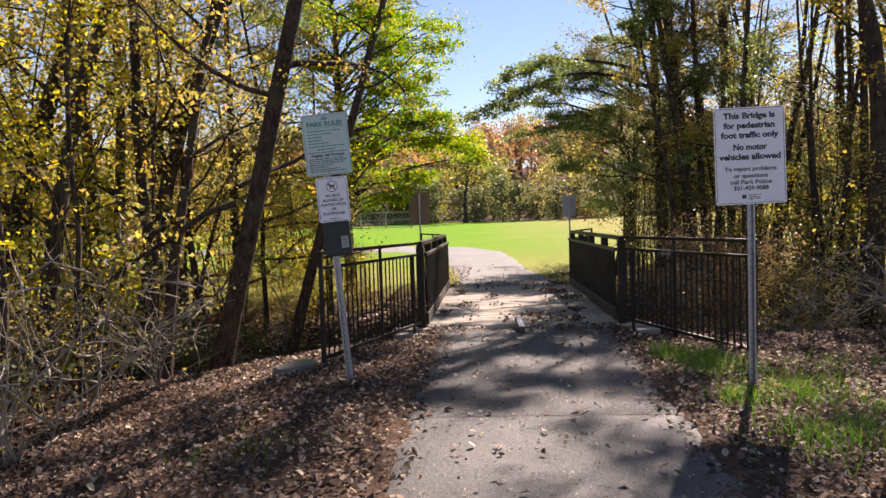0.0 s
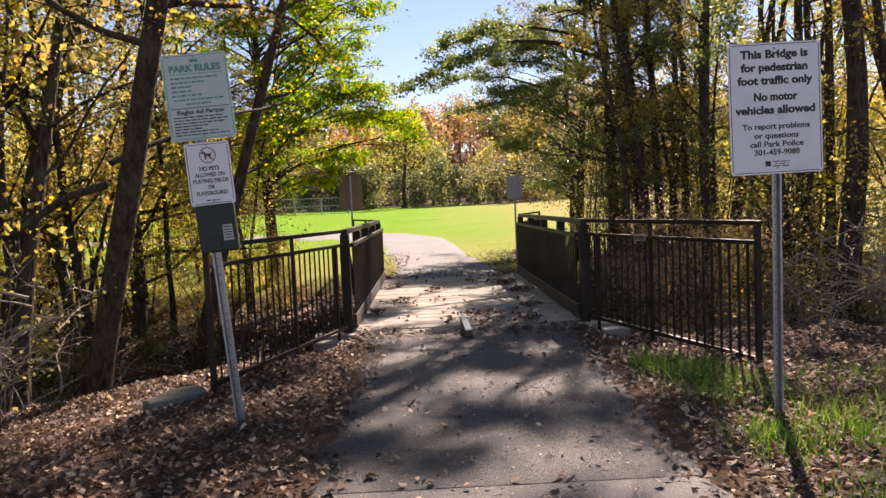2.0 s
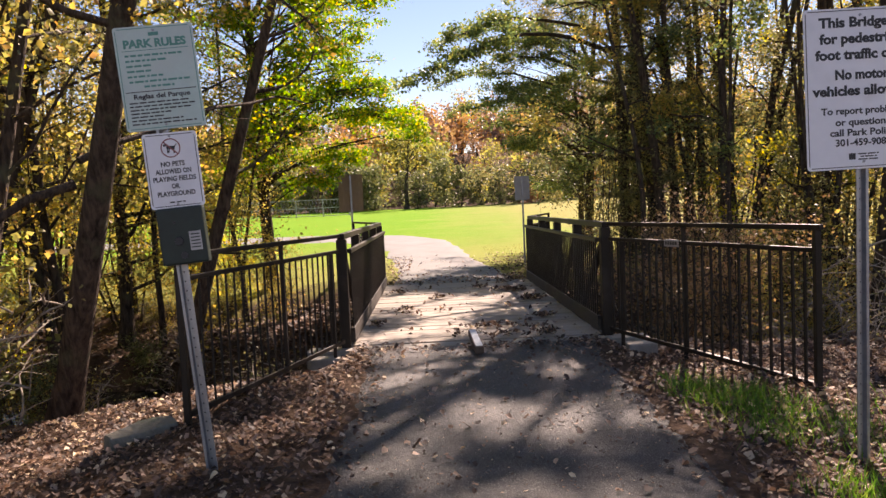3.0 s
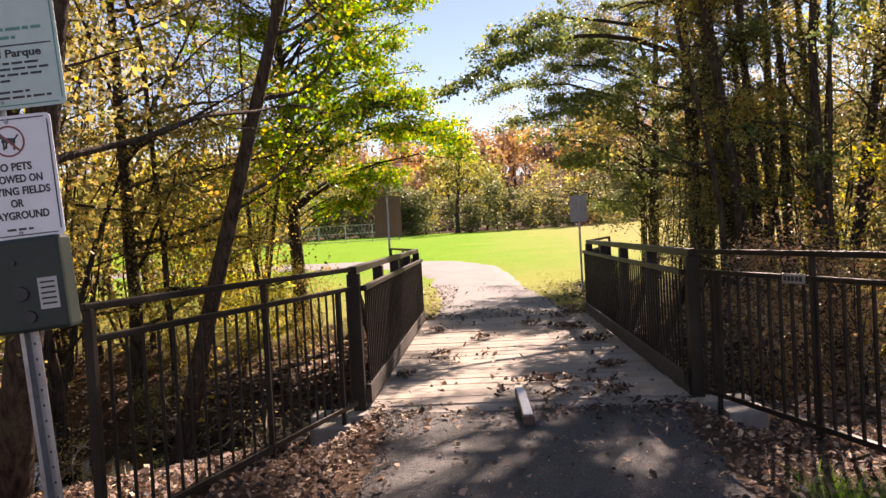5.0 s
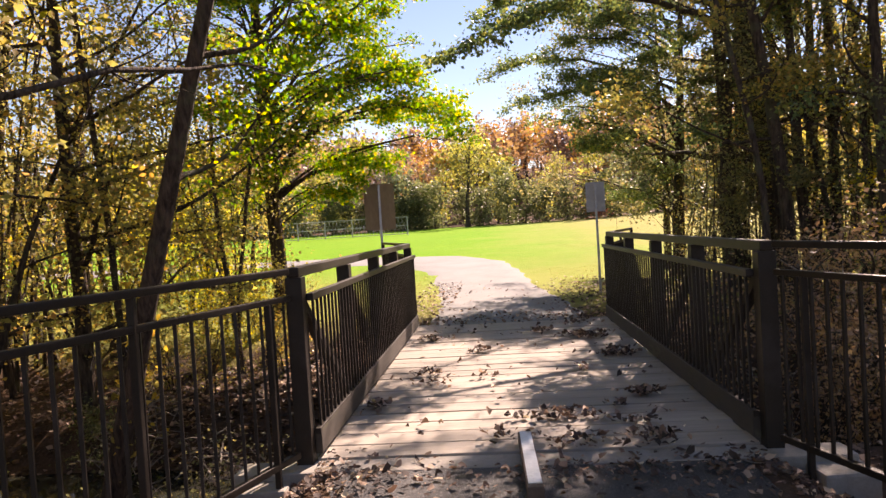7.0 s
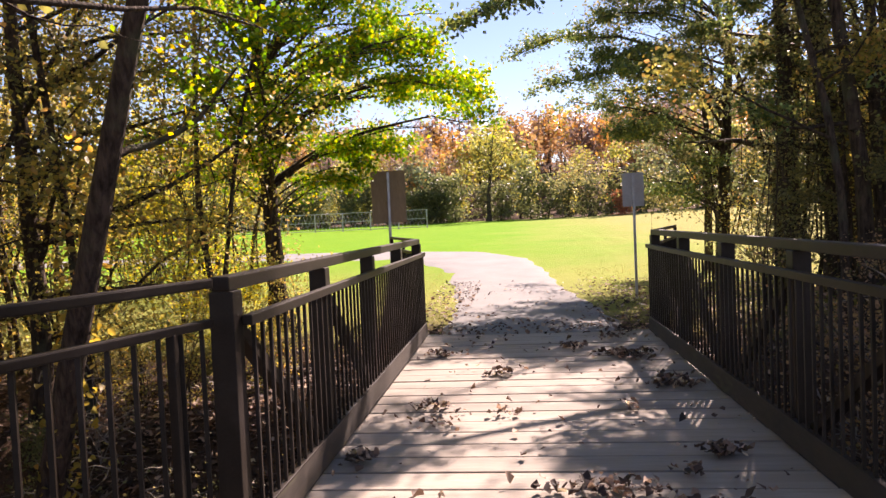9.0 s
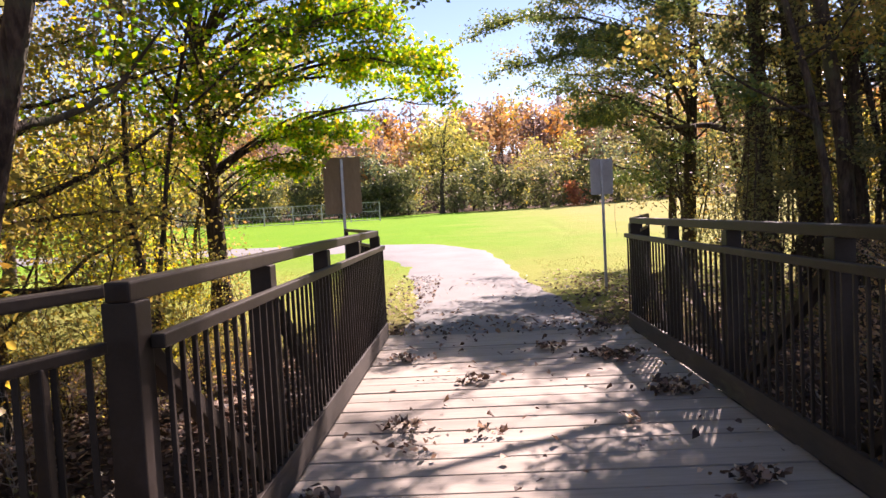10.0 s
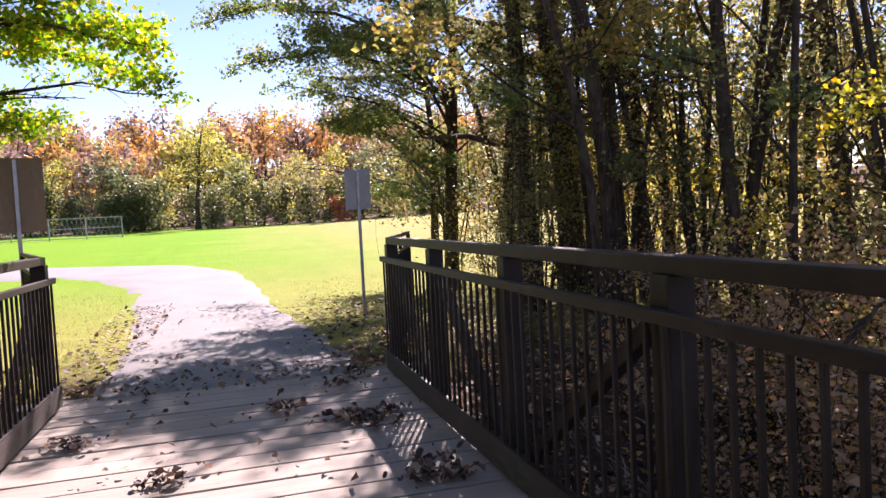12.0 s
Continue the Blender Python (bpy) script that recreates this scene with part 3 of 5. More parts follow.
def park_rules_sign():
    s = empty("park_rules_sign", pose(-1.085, 5.83, 0.05, 0, -4.4, 7), "leaning sign post with faded park rules and pet notice", "sign")
    channel_post(2.5, s, (0, 0.012))
    p = sheet("rules_panel", 0.395, 0.53, s, pose(0.03, -0.004, 2.085, 0, 0, 0), SIGN_PALE, 0.014, INK_GREEN, "faded pale green rules panel")
    part("emblem", box((0.05, 0.001, 0.018), pose(0.0, -0.0022, 0.222)), INK_GREEN, p)
    line("PARK RULES", 0.056, 0.158, p, INK_GREEN, 0.0027, 0.31)
    part("rule_line", box((0.33, 0.001, 0.003), pose(0, -0.0022, 0.143)), INK_GREEN, p)
    for k, w in enumerate((0.29, 0.2, 0.13, 0.12, 0.19, 0.3, 0.16)):
        blur_line(0.118 - k * 0.0265, w, p, INK_GREEN, 0.010, -0.155 + w / 2 if k < 5 else 0.0, k + 3)
    part("rule_line", box((0.35, 0.001, 0.004), pose(0, -0.0022, -0.066)), INK, p)
    line("Reglas del Parque", 0.034, -0.102, p, INK, 0.001, 0.28)
    for k, w in enumerate((0.3, 0.33, 0.3, 0.2, 0.17, 0.26, 0.32)):
        blur_line(-0.122 - k * 0.018, w, p, INK, 0.007, -0.165 + w / 2, k + 20)
    q = sheet("pet_panel", 0.272, 0.39, s, pose(0.032, -0.006, 1.605, 0, 0.6, 0), SIGN_WHITE, 0.016, INK, "white no pets panel")
    ring = bmesh.new()
    for k in range(28):
        a, b = 2 * math.pi * k / 28, 2 * math.pi * (k + 1) / 28
        v = [ring.verts.new((r * math.cos(t), -0.0026, 0.115 + r * math.sin(t))) for t, r in ((a, 0.044), (b, 0.044), (b, 0.05), (a, 0.05))]
        ring.faces.new(v)
    box((0.088, 0.001, 0.007), pose(0, -0.0032, 0.115, 0, 45, 0), 0, ring)
    part("prohibition_ring", ring, INK_RED, q, "red ring with slash")
    dog = bmesh.new()
    for size, m in (((0.042, 0.001, 0.016), pose(0, -0.0022, 0.118, 0, 6, 0)), ((0.006, 0.001, 0.026), pose(-0.016, -0.0022, 0.102)), ((0.006, 0.001, 0.026), pose(0.015, -0.0022, 0.1)),
                    ((0.006, 0.001, 0.024), pose(-0.008, -0.0022, 0.104, 0, 12, 0)), ((0.02, 0.001, 0.012), pose(-0.026, -0.0022, 0.131, 0, -12, 0)), ((0.005, 0.001, 0.02), pose(0.025, -0.0022, 0.127, 0, 40, 0))):
        box(size, m, 0, dog)
    part("dog_symbol", dog, INK, q)
    for k, (words, w) in enumerate((("NO PETS", 0.12), ("ALLOWED ON", 0.18), ("PLAYING FIELDS", 0.215), ("OR", 0.04), ("PLAYGROUND", 0.19))):
        line(words, 0.034, 0.022 - k * 0.0385, q, INK, 0.001, w)
    blur_line(-0.165, 0.08, q, INK, 0.007, 0, 9)
    body = part("dispenser_box", box((0.235, 0.085, 0.30), pose(0.03, 0.02, 1.262), 0.012), BOX_GREEN, s, "dark green bag dispenser box")
    for x, z, r in ((0.0, 1.335, 0.009), (0.012, 1.235, 0.024), (0.03, 1.16, 0.02)):
        knob = bmesh.new()
        bmesh.ops.create_cone(knob, cap_ends=True, radius1=r, radius2=r * 0.9, depth=0.008, segments=14, matrix=pose(x, -0.025, z, 90))
        part("knob", knob, INK, body)
    part("sticker", box((0.06, 0.001, 0.1), pose(0.095, -0.0235, 1.23)), SIGN_BACK, body, "small grey sticker")
    for k in range(5):
        part("writing", box((0.045, 0.001, 0.006), pose(0.095, -0.0245, 1.265 - k * 0.017)), BOX_GREEN, body)
    return s


park_rules_sign()


def plain_sign(x, y, yaw, w, h, z0, mat, label):
    """A sign seen from behind: bare panel and the post it is bolted to."""
    g = float(ground_z(x, y))
    s = empty("field_sign", pose(x, y, g, 0, 0, yaw), label, "sign")
    bm = bmesh.new()
    box((0.04, 0.03, z0 + h - g - 0.02 + 0.2), pose(0, -0.02, (z0 + h - g - 0.02 - 0.2) / 2), 0.004, bm)
    part("post", bm, GALV, s, "galvanised post")
    sheet("sign_panel", w, h, s, pose(0, 0, z0 - g + h / 2), mat, 0.02)
    return s


plain_sign(-1.53, 17.26, 12, 0.52, 0.79, 1.385, SIGN_BROWN, "brown notice board seen from behind on a grass verge")
plain_sign(2.28, 18.18, 4, 0.345, 0.54, 1.478, SIGN_BACK, "small grey metal sign seen from behind by the path")

# broken bollard arm on the threshold
bol = empty("painted_timber", pose(0.545, 9.06, 0.012, 0, 0, 1.0), "short timber with flaking white paint lying across the threshold", "timber")
part("timber_body", box((0.085, 0.9, 0.065), pose(0, 0, 0.035, 0.4), 0.008), BAR_WOOD, bol)
part("painted_face", box((0.068, 0.84, 0.004), pose(0.002, 0.016, 0.0695, 0.4), 0.001), BAR_PAINT, bol, "flaking white paint")

# worn concrete block in the leaves
bm = box((0.17, 0.42, 0.13), None, 0.012)
bmesh.ops.subdivide_edges(bm, edges=bm.edges[:], cuts=3, use_grid_fill=True)
for v in bm.verts:
    v.co += Vector((noise.noise(v.co * 7), noise.noise(v.co * 7 + Vector((3, 1, 2))), noise.noise(v.co * 7 + Vector((9, 4, 1))))) * 0.03
bm.transform(pose(-1.83, 6.72, -0.03, 4, 3, -52))
tagged(part("concrete_block", bm, STONE), "mossy worn concrete block half sunk in dead leaves", "block")


# ---- plants ----
def tube(pts, radii, sides):
    """Rings of vertices round a bent line, closed by quads."""
    pts, radii = np.asarray(pts, float), np.asarray(radii, float)
    d = np.gradient(pts, axis=0)
    d /= np.linalg.norm(d, axis=1)[:, None] + 1e-9
    ref = np.where(np.abs(d[:, 2:3]) > 0.9, [[1.0, 0, 0]], [[0, 0, 1.0]])
    u = np.cross(d, ref)
    u /= np.linalg.norm(u, axis=1)[:, None] + 1e-9
    v = np.cross(d, u)
    a = np.linspace(0, 2 * np.pi, sides, endpoint=False)
    ring = np.cos(a)[None, :, None] * u[:, None] + np.sin(a)[None, :, None] * v[:, None]
    V = (pts[:, None] + ring * radii[:, None, None]).reshape(-1, 3)
    i = np.arange(len(pts) * sides).reshape(len(pts), sides)
    j = np.roll(i, -1, axis=1)
    return V, np.stack((i[:-1], j[:-1], j[1:], i[1:]), -1).reshape(-1, 4)


def join(pieces):
    Vs, Fs, o = [], [], 0
    for V, F in pieces:
        Vs.append(V)
        Fs.append(F + o)
        o += len(V)
    return np.concatenate(Vs), np.concatenate(Fs)


def leaf_mesh(rs, at, size, droop=0.35, width=0.34, full=False):
    """Folded pointed leaves at the given places."""
    n = len(at)
    a = rs.normal(size=(n, 3))
    a[:, 2] = a[:, 2] * 0.6 - droop
    a /= np.linalg.norm(a, axis=1)[:, None]
    b = np.cross(a, rs.normal(size=(n, 3)))
    b /= np.linalg.norm(b, axis=1)[:, None] + 1e-9
    c = np.cross(a, b)
    L = (size * rs.uniform(0.6, 1.35, n))[:, None]
    if full:
        up, dn = b * L * width, c * L * rs.uniform(0.05, 0.2, n)[:, None]
        V = np.stack((at, at + a * L * 0.28 + up * 0.95 + dn, at + a * L * 0.66 + up * 0.8 + dn, at + a * L, at + a * L * 0.66 - up * 0.8 + dn, at + a * L * 0.28 - up * 0.95 + dn), 1).reshape(-1, 3)
        k = np.arange(n)[:, None] * 6
        return V, np.concatenate([k + np.array([f]) for f in ((0, 1, 2), (0, 2, 3), (0, 3, 4), (0, 4, 5))])
    V = np.stack((at, at + a * L * 0.5 + b * L * width + c * L * 0.1, at + a * L, at + a * L * 0.5 - b * L * width + c * L * 0.1), 1).reshape(-1, 3)
    k = np.arange(n)[:, None] * 4
    return V, np.concatenate((k + np.array([[0, 1, 2]]), k + np.array([[0, 2, 3]])))


def bend(rs, start, heading, length, n, wander, lift):
    """A wandering line from start: each step turns a little, and lifts or droops."""
    p, h, out = np.array(start, float), np.array(heading, float), []
    h /= np.linalg.norm(h)
    for k in range(n + 1):
        out.append(p.copy())
        h = h + rs.normal(size=3) * wander + np.array([0, 0, lift])
        h /= np.linalg.norm(h)
        p = p + h * length / n
    return np.array(out)


def clumps(p, cell, seed):
    """Smooth values that swell and sink over about a cell, by which foliage gathers in clumps with gaps between."""
    rs = np.random.RandomState(seed + 500)
    v = 0
    for _ in range(7):
        k = rs.normal(size=3)
        k *= 2 * np.pi / (2.0 * cell) * rs.uniform(0.7, 1.3) / np.linalg.norm(k)
        v = v + np.sin(p @ k + rs.uniform(0, 6.28))
    return v


def tree(name, at, height, r0, mat, label, category="tree", lean=(0, 0), seed=0, limbs=14, first=0.35, reach=2.2, leaves=3000, leaf=0.1, aim=None, twigs=7,
         spread_l=0.15, lift=0.03, bark=None, stems=1, group="", wander=0.05, loose=0.22, dense=0.75, lod=False, taper=0.75, inner=0.25, scatter=0.5, clump=None):
    """A tree: bent tapering trunk, limbs, twigs and a ragged crown of single leaves. Its foot is at the origin of the empty."""
    rs = np.random.RandomState(seed)
    t = empty(name, pose(*at), label, category, group)
    wood, spots = [], []
    for s in range(stems):
        off = rs.uniform(-0.15, 0.15, 2) if stems > 1 else np.zeros(2)
        ln = np.array(lean) + (rs.uniform(-0.16, 0.16, 2) if stems > 1 else 0)
        n = 11
        line_ = bend(rs, (off[0], off[1], -0.3), (ln[0] * 0.6, ln[1] * 0.6, 1), height + 0.3, n, wander, 0.0)
        k = np.linspace(0, 1, n + 1)
        line_[:, :2] += np.outer(k * height * 0.4, ln)
        rad = r0 * (1 - 0.82 * k ** 0.9) * (0.75 if stems > 1 and s else 1)
        rad[0] *= 1.5
        rad[1] *= 1.02
        wood.append(tube(line_, rad, 9 if r0 > 0.07 and not lod else 6))
        for q in range(limbs // stems):
            f = first + (1 - first) * ((q + rs.uniform(0, 0.9)) / max(1, limbs // stems))
            f = min(f, 0.985)
            idx = f * n
            i0 = int(idx)
            p0 = line_[i0] * (1 - (idx - i0)) + line_[min(i0 + 1, n)] * (idx - i0)
            ang = rs.uniform(0, 2 * np.pi)
            if aim is not None and rs.rand() < aim[1]:
                ang = aim[0] + rs.normal() * scatter
            L = reach * (1.15 - taper * (f - first) / (1 - first + 1e-6)) * rs.uniform(0.65, 1.2)
            lr = max(0.012, r0 * (1 - 0.8 * f) * rs.uniform(0.3, 0.5))
            limb = bend(rs, p0, (math.cos(ang), math.sin(ang), rs.uniform(0.15, 0.75)), L, 7, 0.16, lift)
            wood.append(tube(limb, lr * (1 - 0.85 * np.linspace(0, 1, 8)), 3 if lod else 5))
            for w in range(twigs):
                g = rs.uniform(inner, 1.0)
                p1 = limb[int(g * 7)]
                if rs.rand() > dense:
                    continue
                tw = bend(rs, p1, np.append(rs.normal(size=2), rs.uniform(-0.3, 0.5)), L * rs.uniform(0.2, 0.45), 4, 0.25, -0.05)
                if not lod:
                    wood.append(tube(tw, max(0.004, lr * 0.22) * (1 - 0.7 * np.linspace(0, 1, 5)), 3))
                spots += [tw[1], tw[2], tw[3], tw[4], (tw[3] + tw[4]) / 2, (tw[2] + tw[3]) / 2]
            spots += [limb[5], limb[6], limb[7]]
    V, F = join(wood)
    fast("trunk", V, F, bark or BARK, t, smooth=True)
    if leaves:
        spots = np.array(spots)
        if clump:
            n_ = clumps(spots + np.array(at), clump[2], seed)
            spots = spots[(spots[:, 2] < clump[0]) | (n_ > np.quantile(n_, 1 - clump[1]))]
        pick = spots[rs.randint(0, len(spots), leaves)]
        pts = pick + rs.normal(size=(leaves, 3)) * spread_l * np.array([1, 1, 0.6]) * rs.choice([1.0, 0.5, 1.7], size=(leaves, 1), p=[1 - loose, loose * 0.6, loose * 0.4])
        pts[:, 2] = np.maximum(pts[:, 2], 0.05)
        V, F = leaf_mesh(rs, pts, leaf)
        fast("crown", V, F, mat, t)
    return t


def spray_tree(name, at, height, r0, mat, label, seed, limbs, reach, leaves, leaf, boughs, toward, keep=0.75, cell=0.45):
    """A tree whose limbs carry flat, layered sprays of leaves. reach: how far the limbs go at each height; toward: the way to the light, in which most limbs grow; boughs: single long limbs, by where they end and where they leave the trunk."""
    rs = np.random.RandomState(seed)
    t = empty(name, pose(*at), label, "tree")
    n = 11
    stem = bend(rs, (0, 0, -0.3), (0, 0, 1), height + 0.3, n, 0.03, 0.0)
    sure, wood, spots = [], [tube(stem, r0 * (1 - 0.85 * np.linspace(0, 1, n + 1) ** 0.9) * np.append(1.5, np.ones(n)), 9)], []
    ends = []
    zs, rr = zip(*reach)
    for q in range(limbs):
        z = zs[0] + (zs[-1] - zs[0]) * (q + rs.rand()) / limbs
        a, L = toward + rs.normal() * 0.75 if rs.rand() < 0.6 else rs.uniform(0, 2 * np.pi), np.interp(z, zs, rr) * rs.uniform(0.72, 1.05)
        ends.append((np.array([L * math.cos(a), L * math.sin(a), z]), max(0.8, z - 0.35 * L * rs.uniform(0.3, 1.4))))
    for tip, z in boughs:
        ends.append((np.array(tip) - np.array(at), z))
    for count, (tip, z0) in enumerate(ends):
        bare = 0.22 if count < limbs else 0.5
        p0 = np.array([np.interp(z0, stem[:, 2], stem[:, k]) for k in range(3)])
        L = np.linalg.norm(tip - p0)
        s = np.linspace(0, 1, 9)[:, None]
        limb = p0 * (1 - s) + tip * s + np.array([0, 0, 0.12 * L]) * np.sin(s * np.pi) + np.cumsum(rs.normal(size=(9, 3)) * 0.018 * L, 0) * s
        lr = max(0.014, 0.011 * L)
        wood.append(tube(limb, lr * (1 - 0.85 * s[:, 0]), 5))
        out = (tip - p0) / L
        side = np.array([-out[1], out[0], 0])
        for w in range(int(7 + 4 * L)):
            g = rs.uniform(bare, 1.0)
            i0 = min(int(g * 8), 7)
            p1 = limb[i0] * (1 - (g * 8 - i0)) + limb[i0 + 1] * (g * 8 - i0)
            h = side * rs.choice([-1, 1]) * rs.uniform(0.5, 1.2) + out * rs.uniform(0.3, 1.0) + np.array([0, 0, rs.normal() * 0.16])
            tw = bend(rs, p1, h, (0.25 + 0.2 * L) * rs.uniform(0.5, 1.1) * (1.2 - 0.7 * g), 4, 0.14, -0.03)
            wood.append(tube(tw, 0.006 * (1 - 0.7 * np.linspace(0, 1, 5)), 3))
            f = rs.uniform(0.15, 1.0, (12, 1)) * 4
            b = np.minimum(f.astype(int), 3)
            (spots if count < limbs else sure).append(tw[b[:, 0]] * (1 - f + b) + tw[b[:, 0] + 1] * (f - b))
    fast("trunk", *join(wood), BARK, t, smooth=True)
    spots = np.concatenate(spots)
    v = clumps(spots * np.array([1, 1, 1.6]), cell, seed)
    spots = np.concatenate([spots[v > np.quantile(v, 1 - keep)]] + sure)
    pts = spots[rs.randint(0, len(spots), leaves)] + rs.normal(size=(leaves, 3)) * np.array([0.085, 0.085, 0.05])
    fast("crown", *leaf_mesh(rs, pts, leaf), mat, t)
    return t


def foot(x, y):
    return x, y, float(ground_z(x, y))


# trees that stand close to the walk
LEANER = tree("leaning_tree", foot(-3.66, 9.0), 10.5, 0.145, LEAF_YELLOW, "dark leaning trunk with sparse yellow leaves on the creek bank", lean=(0.365, -0.29), seed=11, limbs=13, first=0.34, reach=2.4, leaves=4200, leaf=0.05, wander=0.008, dense=0.7)
rs = np.random.RandomState(91)
inv = LEANER.matrix_world.inverted().translation
limb = np.array([(-2.95, 8.45, 1.95), (-2.75, 8.7, 2.12), (-2.5, 9.4, 2.33), (-2.25, 10.1, 2.62), (-2.0, 10.9, 2.78), (-1.8, 11.5, 2.95), (-1.45, 12.2, 2.93)]) + np.array(inv)
wood = [tube(limb, [0.036, 0.033, 0.028, 0.024, 0.019, 0.014, 0.005], 6)]
for k in range(9):
    w = bend(rs, limb[rs.randint(1, 6)], (rs.normal() * 0.6, 0.7, rs.normal() * 0.4), rs.uniform(0.4, 1.0), 5, 0.2, 0)
    wood.append(tube(w, 0.008 * (1 - 0.8 * np.linspace(0, 1, 6)), 4))
limb2 = np.array([(-3.05, 8.55, 1.75), (-3.35, 8.3, 1.62), (-3.75, 8.1, 1.3), (-4.0, 8.0, 1.15), (-4.5, 7.8, 0.75)]) + np.array(inv)
wood.append(tube(limb2, [0.05, 0.042, 0.035, 0.028, 0.012], 6))
fast("limb", *join(wood), BARK, LEANER, "long bare limb", True)
slim = tree("slender_tree", foot(-3.68, 11.8), 9.5, 0.125, LEAF_FRESH, "slender dark tree leaning over the creek with a yellow vine", lean=(0.325, -0.12), seed=12, limbs=9, first=0.38, reach=2.0, leaves=3600, leaf=0.05, wander=0.008)
vine = np.array([(0.5, -0.15, 1.3), (0.62, -0.12, 1.8), (0.72, -0.2, 2.2), (0.82, -0.22, 2.7), (0.95, -0.2, 3.3)])
rs = np.random.RandomState(92)
pts = vine[rs.randint(0, 5, 420)] + rs.normal(size=(420, 3)) * np.array([0.09, 0.09, 0.24])
fast("vine", *leaf_mesh(rs, pts, 0.07, full=True), LEAF_YELLOW, slim, "bright yellow climbing vine")
tree("pale_trunk_tree", foot(-4.0, 8.3), 10.0, 0.085, LEAF_DRAB, "grey-brown trunk wrapped in dry vines", lean=(0.06, 0.02), seed=18, limbs=18, first=0.25, reach=2.0, leaves=5600, leaf=0.05)
spray_tree("maple_tree", foot(-3.3, 17.1), 10.5, 0.15, LEAF_FRESH, "spreading maple with yellow-green leaves in flat layered sprays", 21, 120,
           ((2.2, 1.3), (2.7, 2.3), (3.15, 3.4), (4.1, 3.0), (5.0, 2.7), (7.0, 2.6), (10.0, 0.9)), 74000, 0.064, (((0.15, 16.5, 3.1), 2.9), ((-0.3, 15.6, 3.05), 2.8), ((-0.2, 17.9, 3.2), 3.0), ((-0.6, 16.0, 3.7), 3.3), ((-0.75, 16.6, 4.2), 3.5), ((-1.0, 16.2, 4.8), 4.0), ((-0.4, 16.0, 5.6), 4.6)), -0.45, 0.55, 0.7)
tree("field_edge_tree", foot(-5.2, 14.2), 9.5, 0.12, LEAF_OLIVE, "tree with golden olive leaves at the field's edge", seed=14, limbs=36, first=0.12, reach=3.0, leaves=44000, leaf=0.05, aim=(0.1, 0.4), twigs=9, spread_l=0.18, taper=0.5)
tree("oak_tree", foot(5.3, 17.9), 13.5, 0.2, LEAF_DRAB, "tall oak with drab olive leaves behind the bridge railing", seed=15, limbs=28, first=0.18, reach=2.3, leaves=9000, leaf=0.06, clump=(2.0, 0.25, 0.9), aim=(2.8, 0.3), twigs=10, spread_l=0.13, lift=-0.01, dense=0.5, taper=0.5)
spray_tree("oak_tree", foot(4.4, 21.0), 8.0, 0.15, LEAF_GREEN, "oak with dark green leaves overhanging the path", 27, 32,
           ((1.9, 1.5), (2.8, 2.2), (3.8, 3.1), (4.6, 3.0), (5.6, 2.2), (6.8, 0.7)), 34000, 0.062, (((0.95, 19.9, 3.75), 3.4), ((0.5, 20.2, 4.6), 4.0), ((2.3, 19.6, 2.7), 2.6), ((1.3, 20.4, 5.8), 5.0), ((1.6, 20.0, 4.3), 3.6)), 3.2, 0.7, 0.36)
# Crown above 8 m is added out of view to shade path and bank.
spray_tree("oak_tree", foot(4.5, 17.6), 14.0, 0.14, LEAF_GREEN, "tall oak with long green boughs over the bridge end and an added unseen shading crown", 28, 34,
           ((3.0, 0.8), (4.5, 1.0), (8.0, 0.9), (9.0, 2.6), (12.0, 2.4), (13.8, 0.8)), 21000, 0.066, (((-0.3, 15.1, 3.75), 4.6), ((0.4, 15.9, 4.6), 4.9)), 3.3, 0.42, 0.8)
spray_tree("vine_hung_tree", foot(5.3, 16.5), 10.5, 0.1, LEAF_DRAB, "dark tree hung with drab olive foliage behind the railing", 35, 46,
           ((1.4, 1.3), (3.0, 1.7), (5.5, 1.6), (7.0, 0.9)), 8000, 0.06, (), 3.1, 0.42, 0.7)
spray_tree("vine_hung_tree", foot(6.3, 18.8), 10.5, 0.12, LEAF_OLIVE, "dark tree hung with golden olive foliage behind the railing", 36, 46,
           ((1.4, 1.5), (3.0, 1.9), (6.0, 1.9), (8.0, 0.9)), 9000, 0.06, (), 3.1, 0.55, 0.6)
tree("low_oak_tree", foot(4.5, 22.3), 6.8, 0.1, LEAF_DRAB, "low spreading oak with olive and rust leaves by the path", seed=19, limbs=34, first=0.22, reach=2.7, leaves=15000, leaf=0.062, clump=(0.0, 0.33, 0.8), aim=(3.2, 0.6), twigs=9, spread_l=0.2, lift=0.02, dense=0.85, taper=0.4)
tree("tall_tree", foot(6.3, 11.7), 12.5, 0.2, LEAF_OLIVE, "thick dark trunk rising above the creek bank", seed=17, limbs=22, first=0.62, reach=3.4, leaves=8000, leaf=0.06, aim=(3.1, 0.65), dense=0.7, clump=(2.0, 0.28, 0.8))
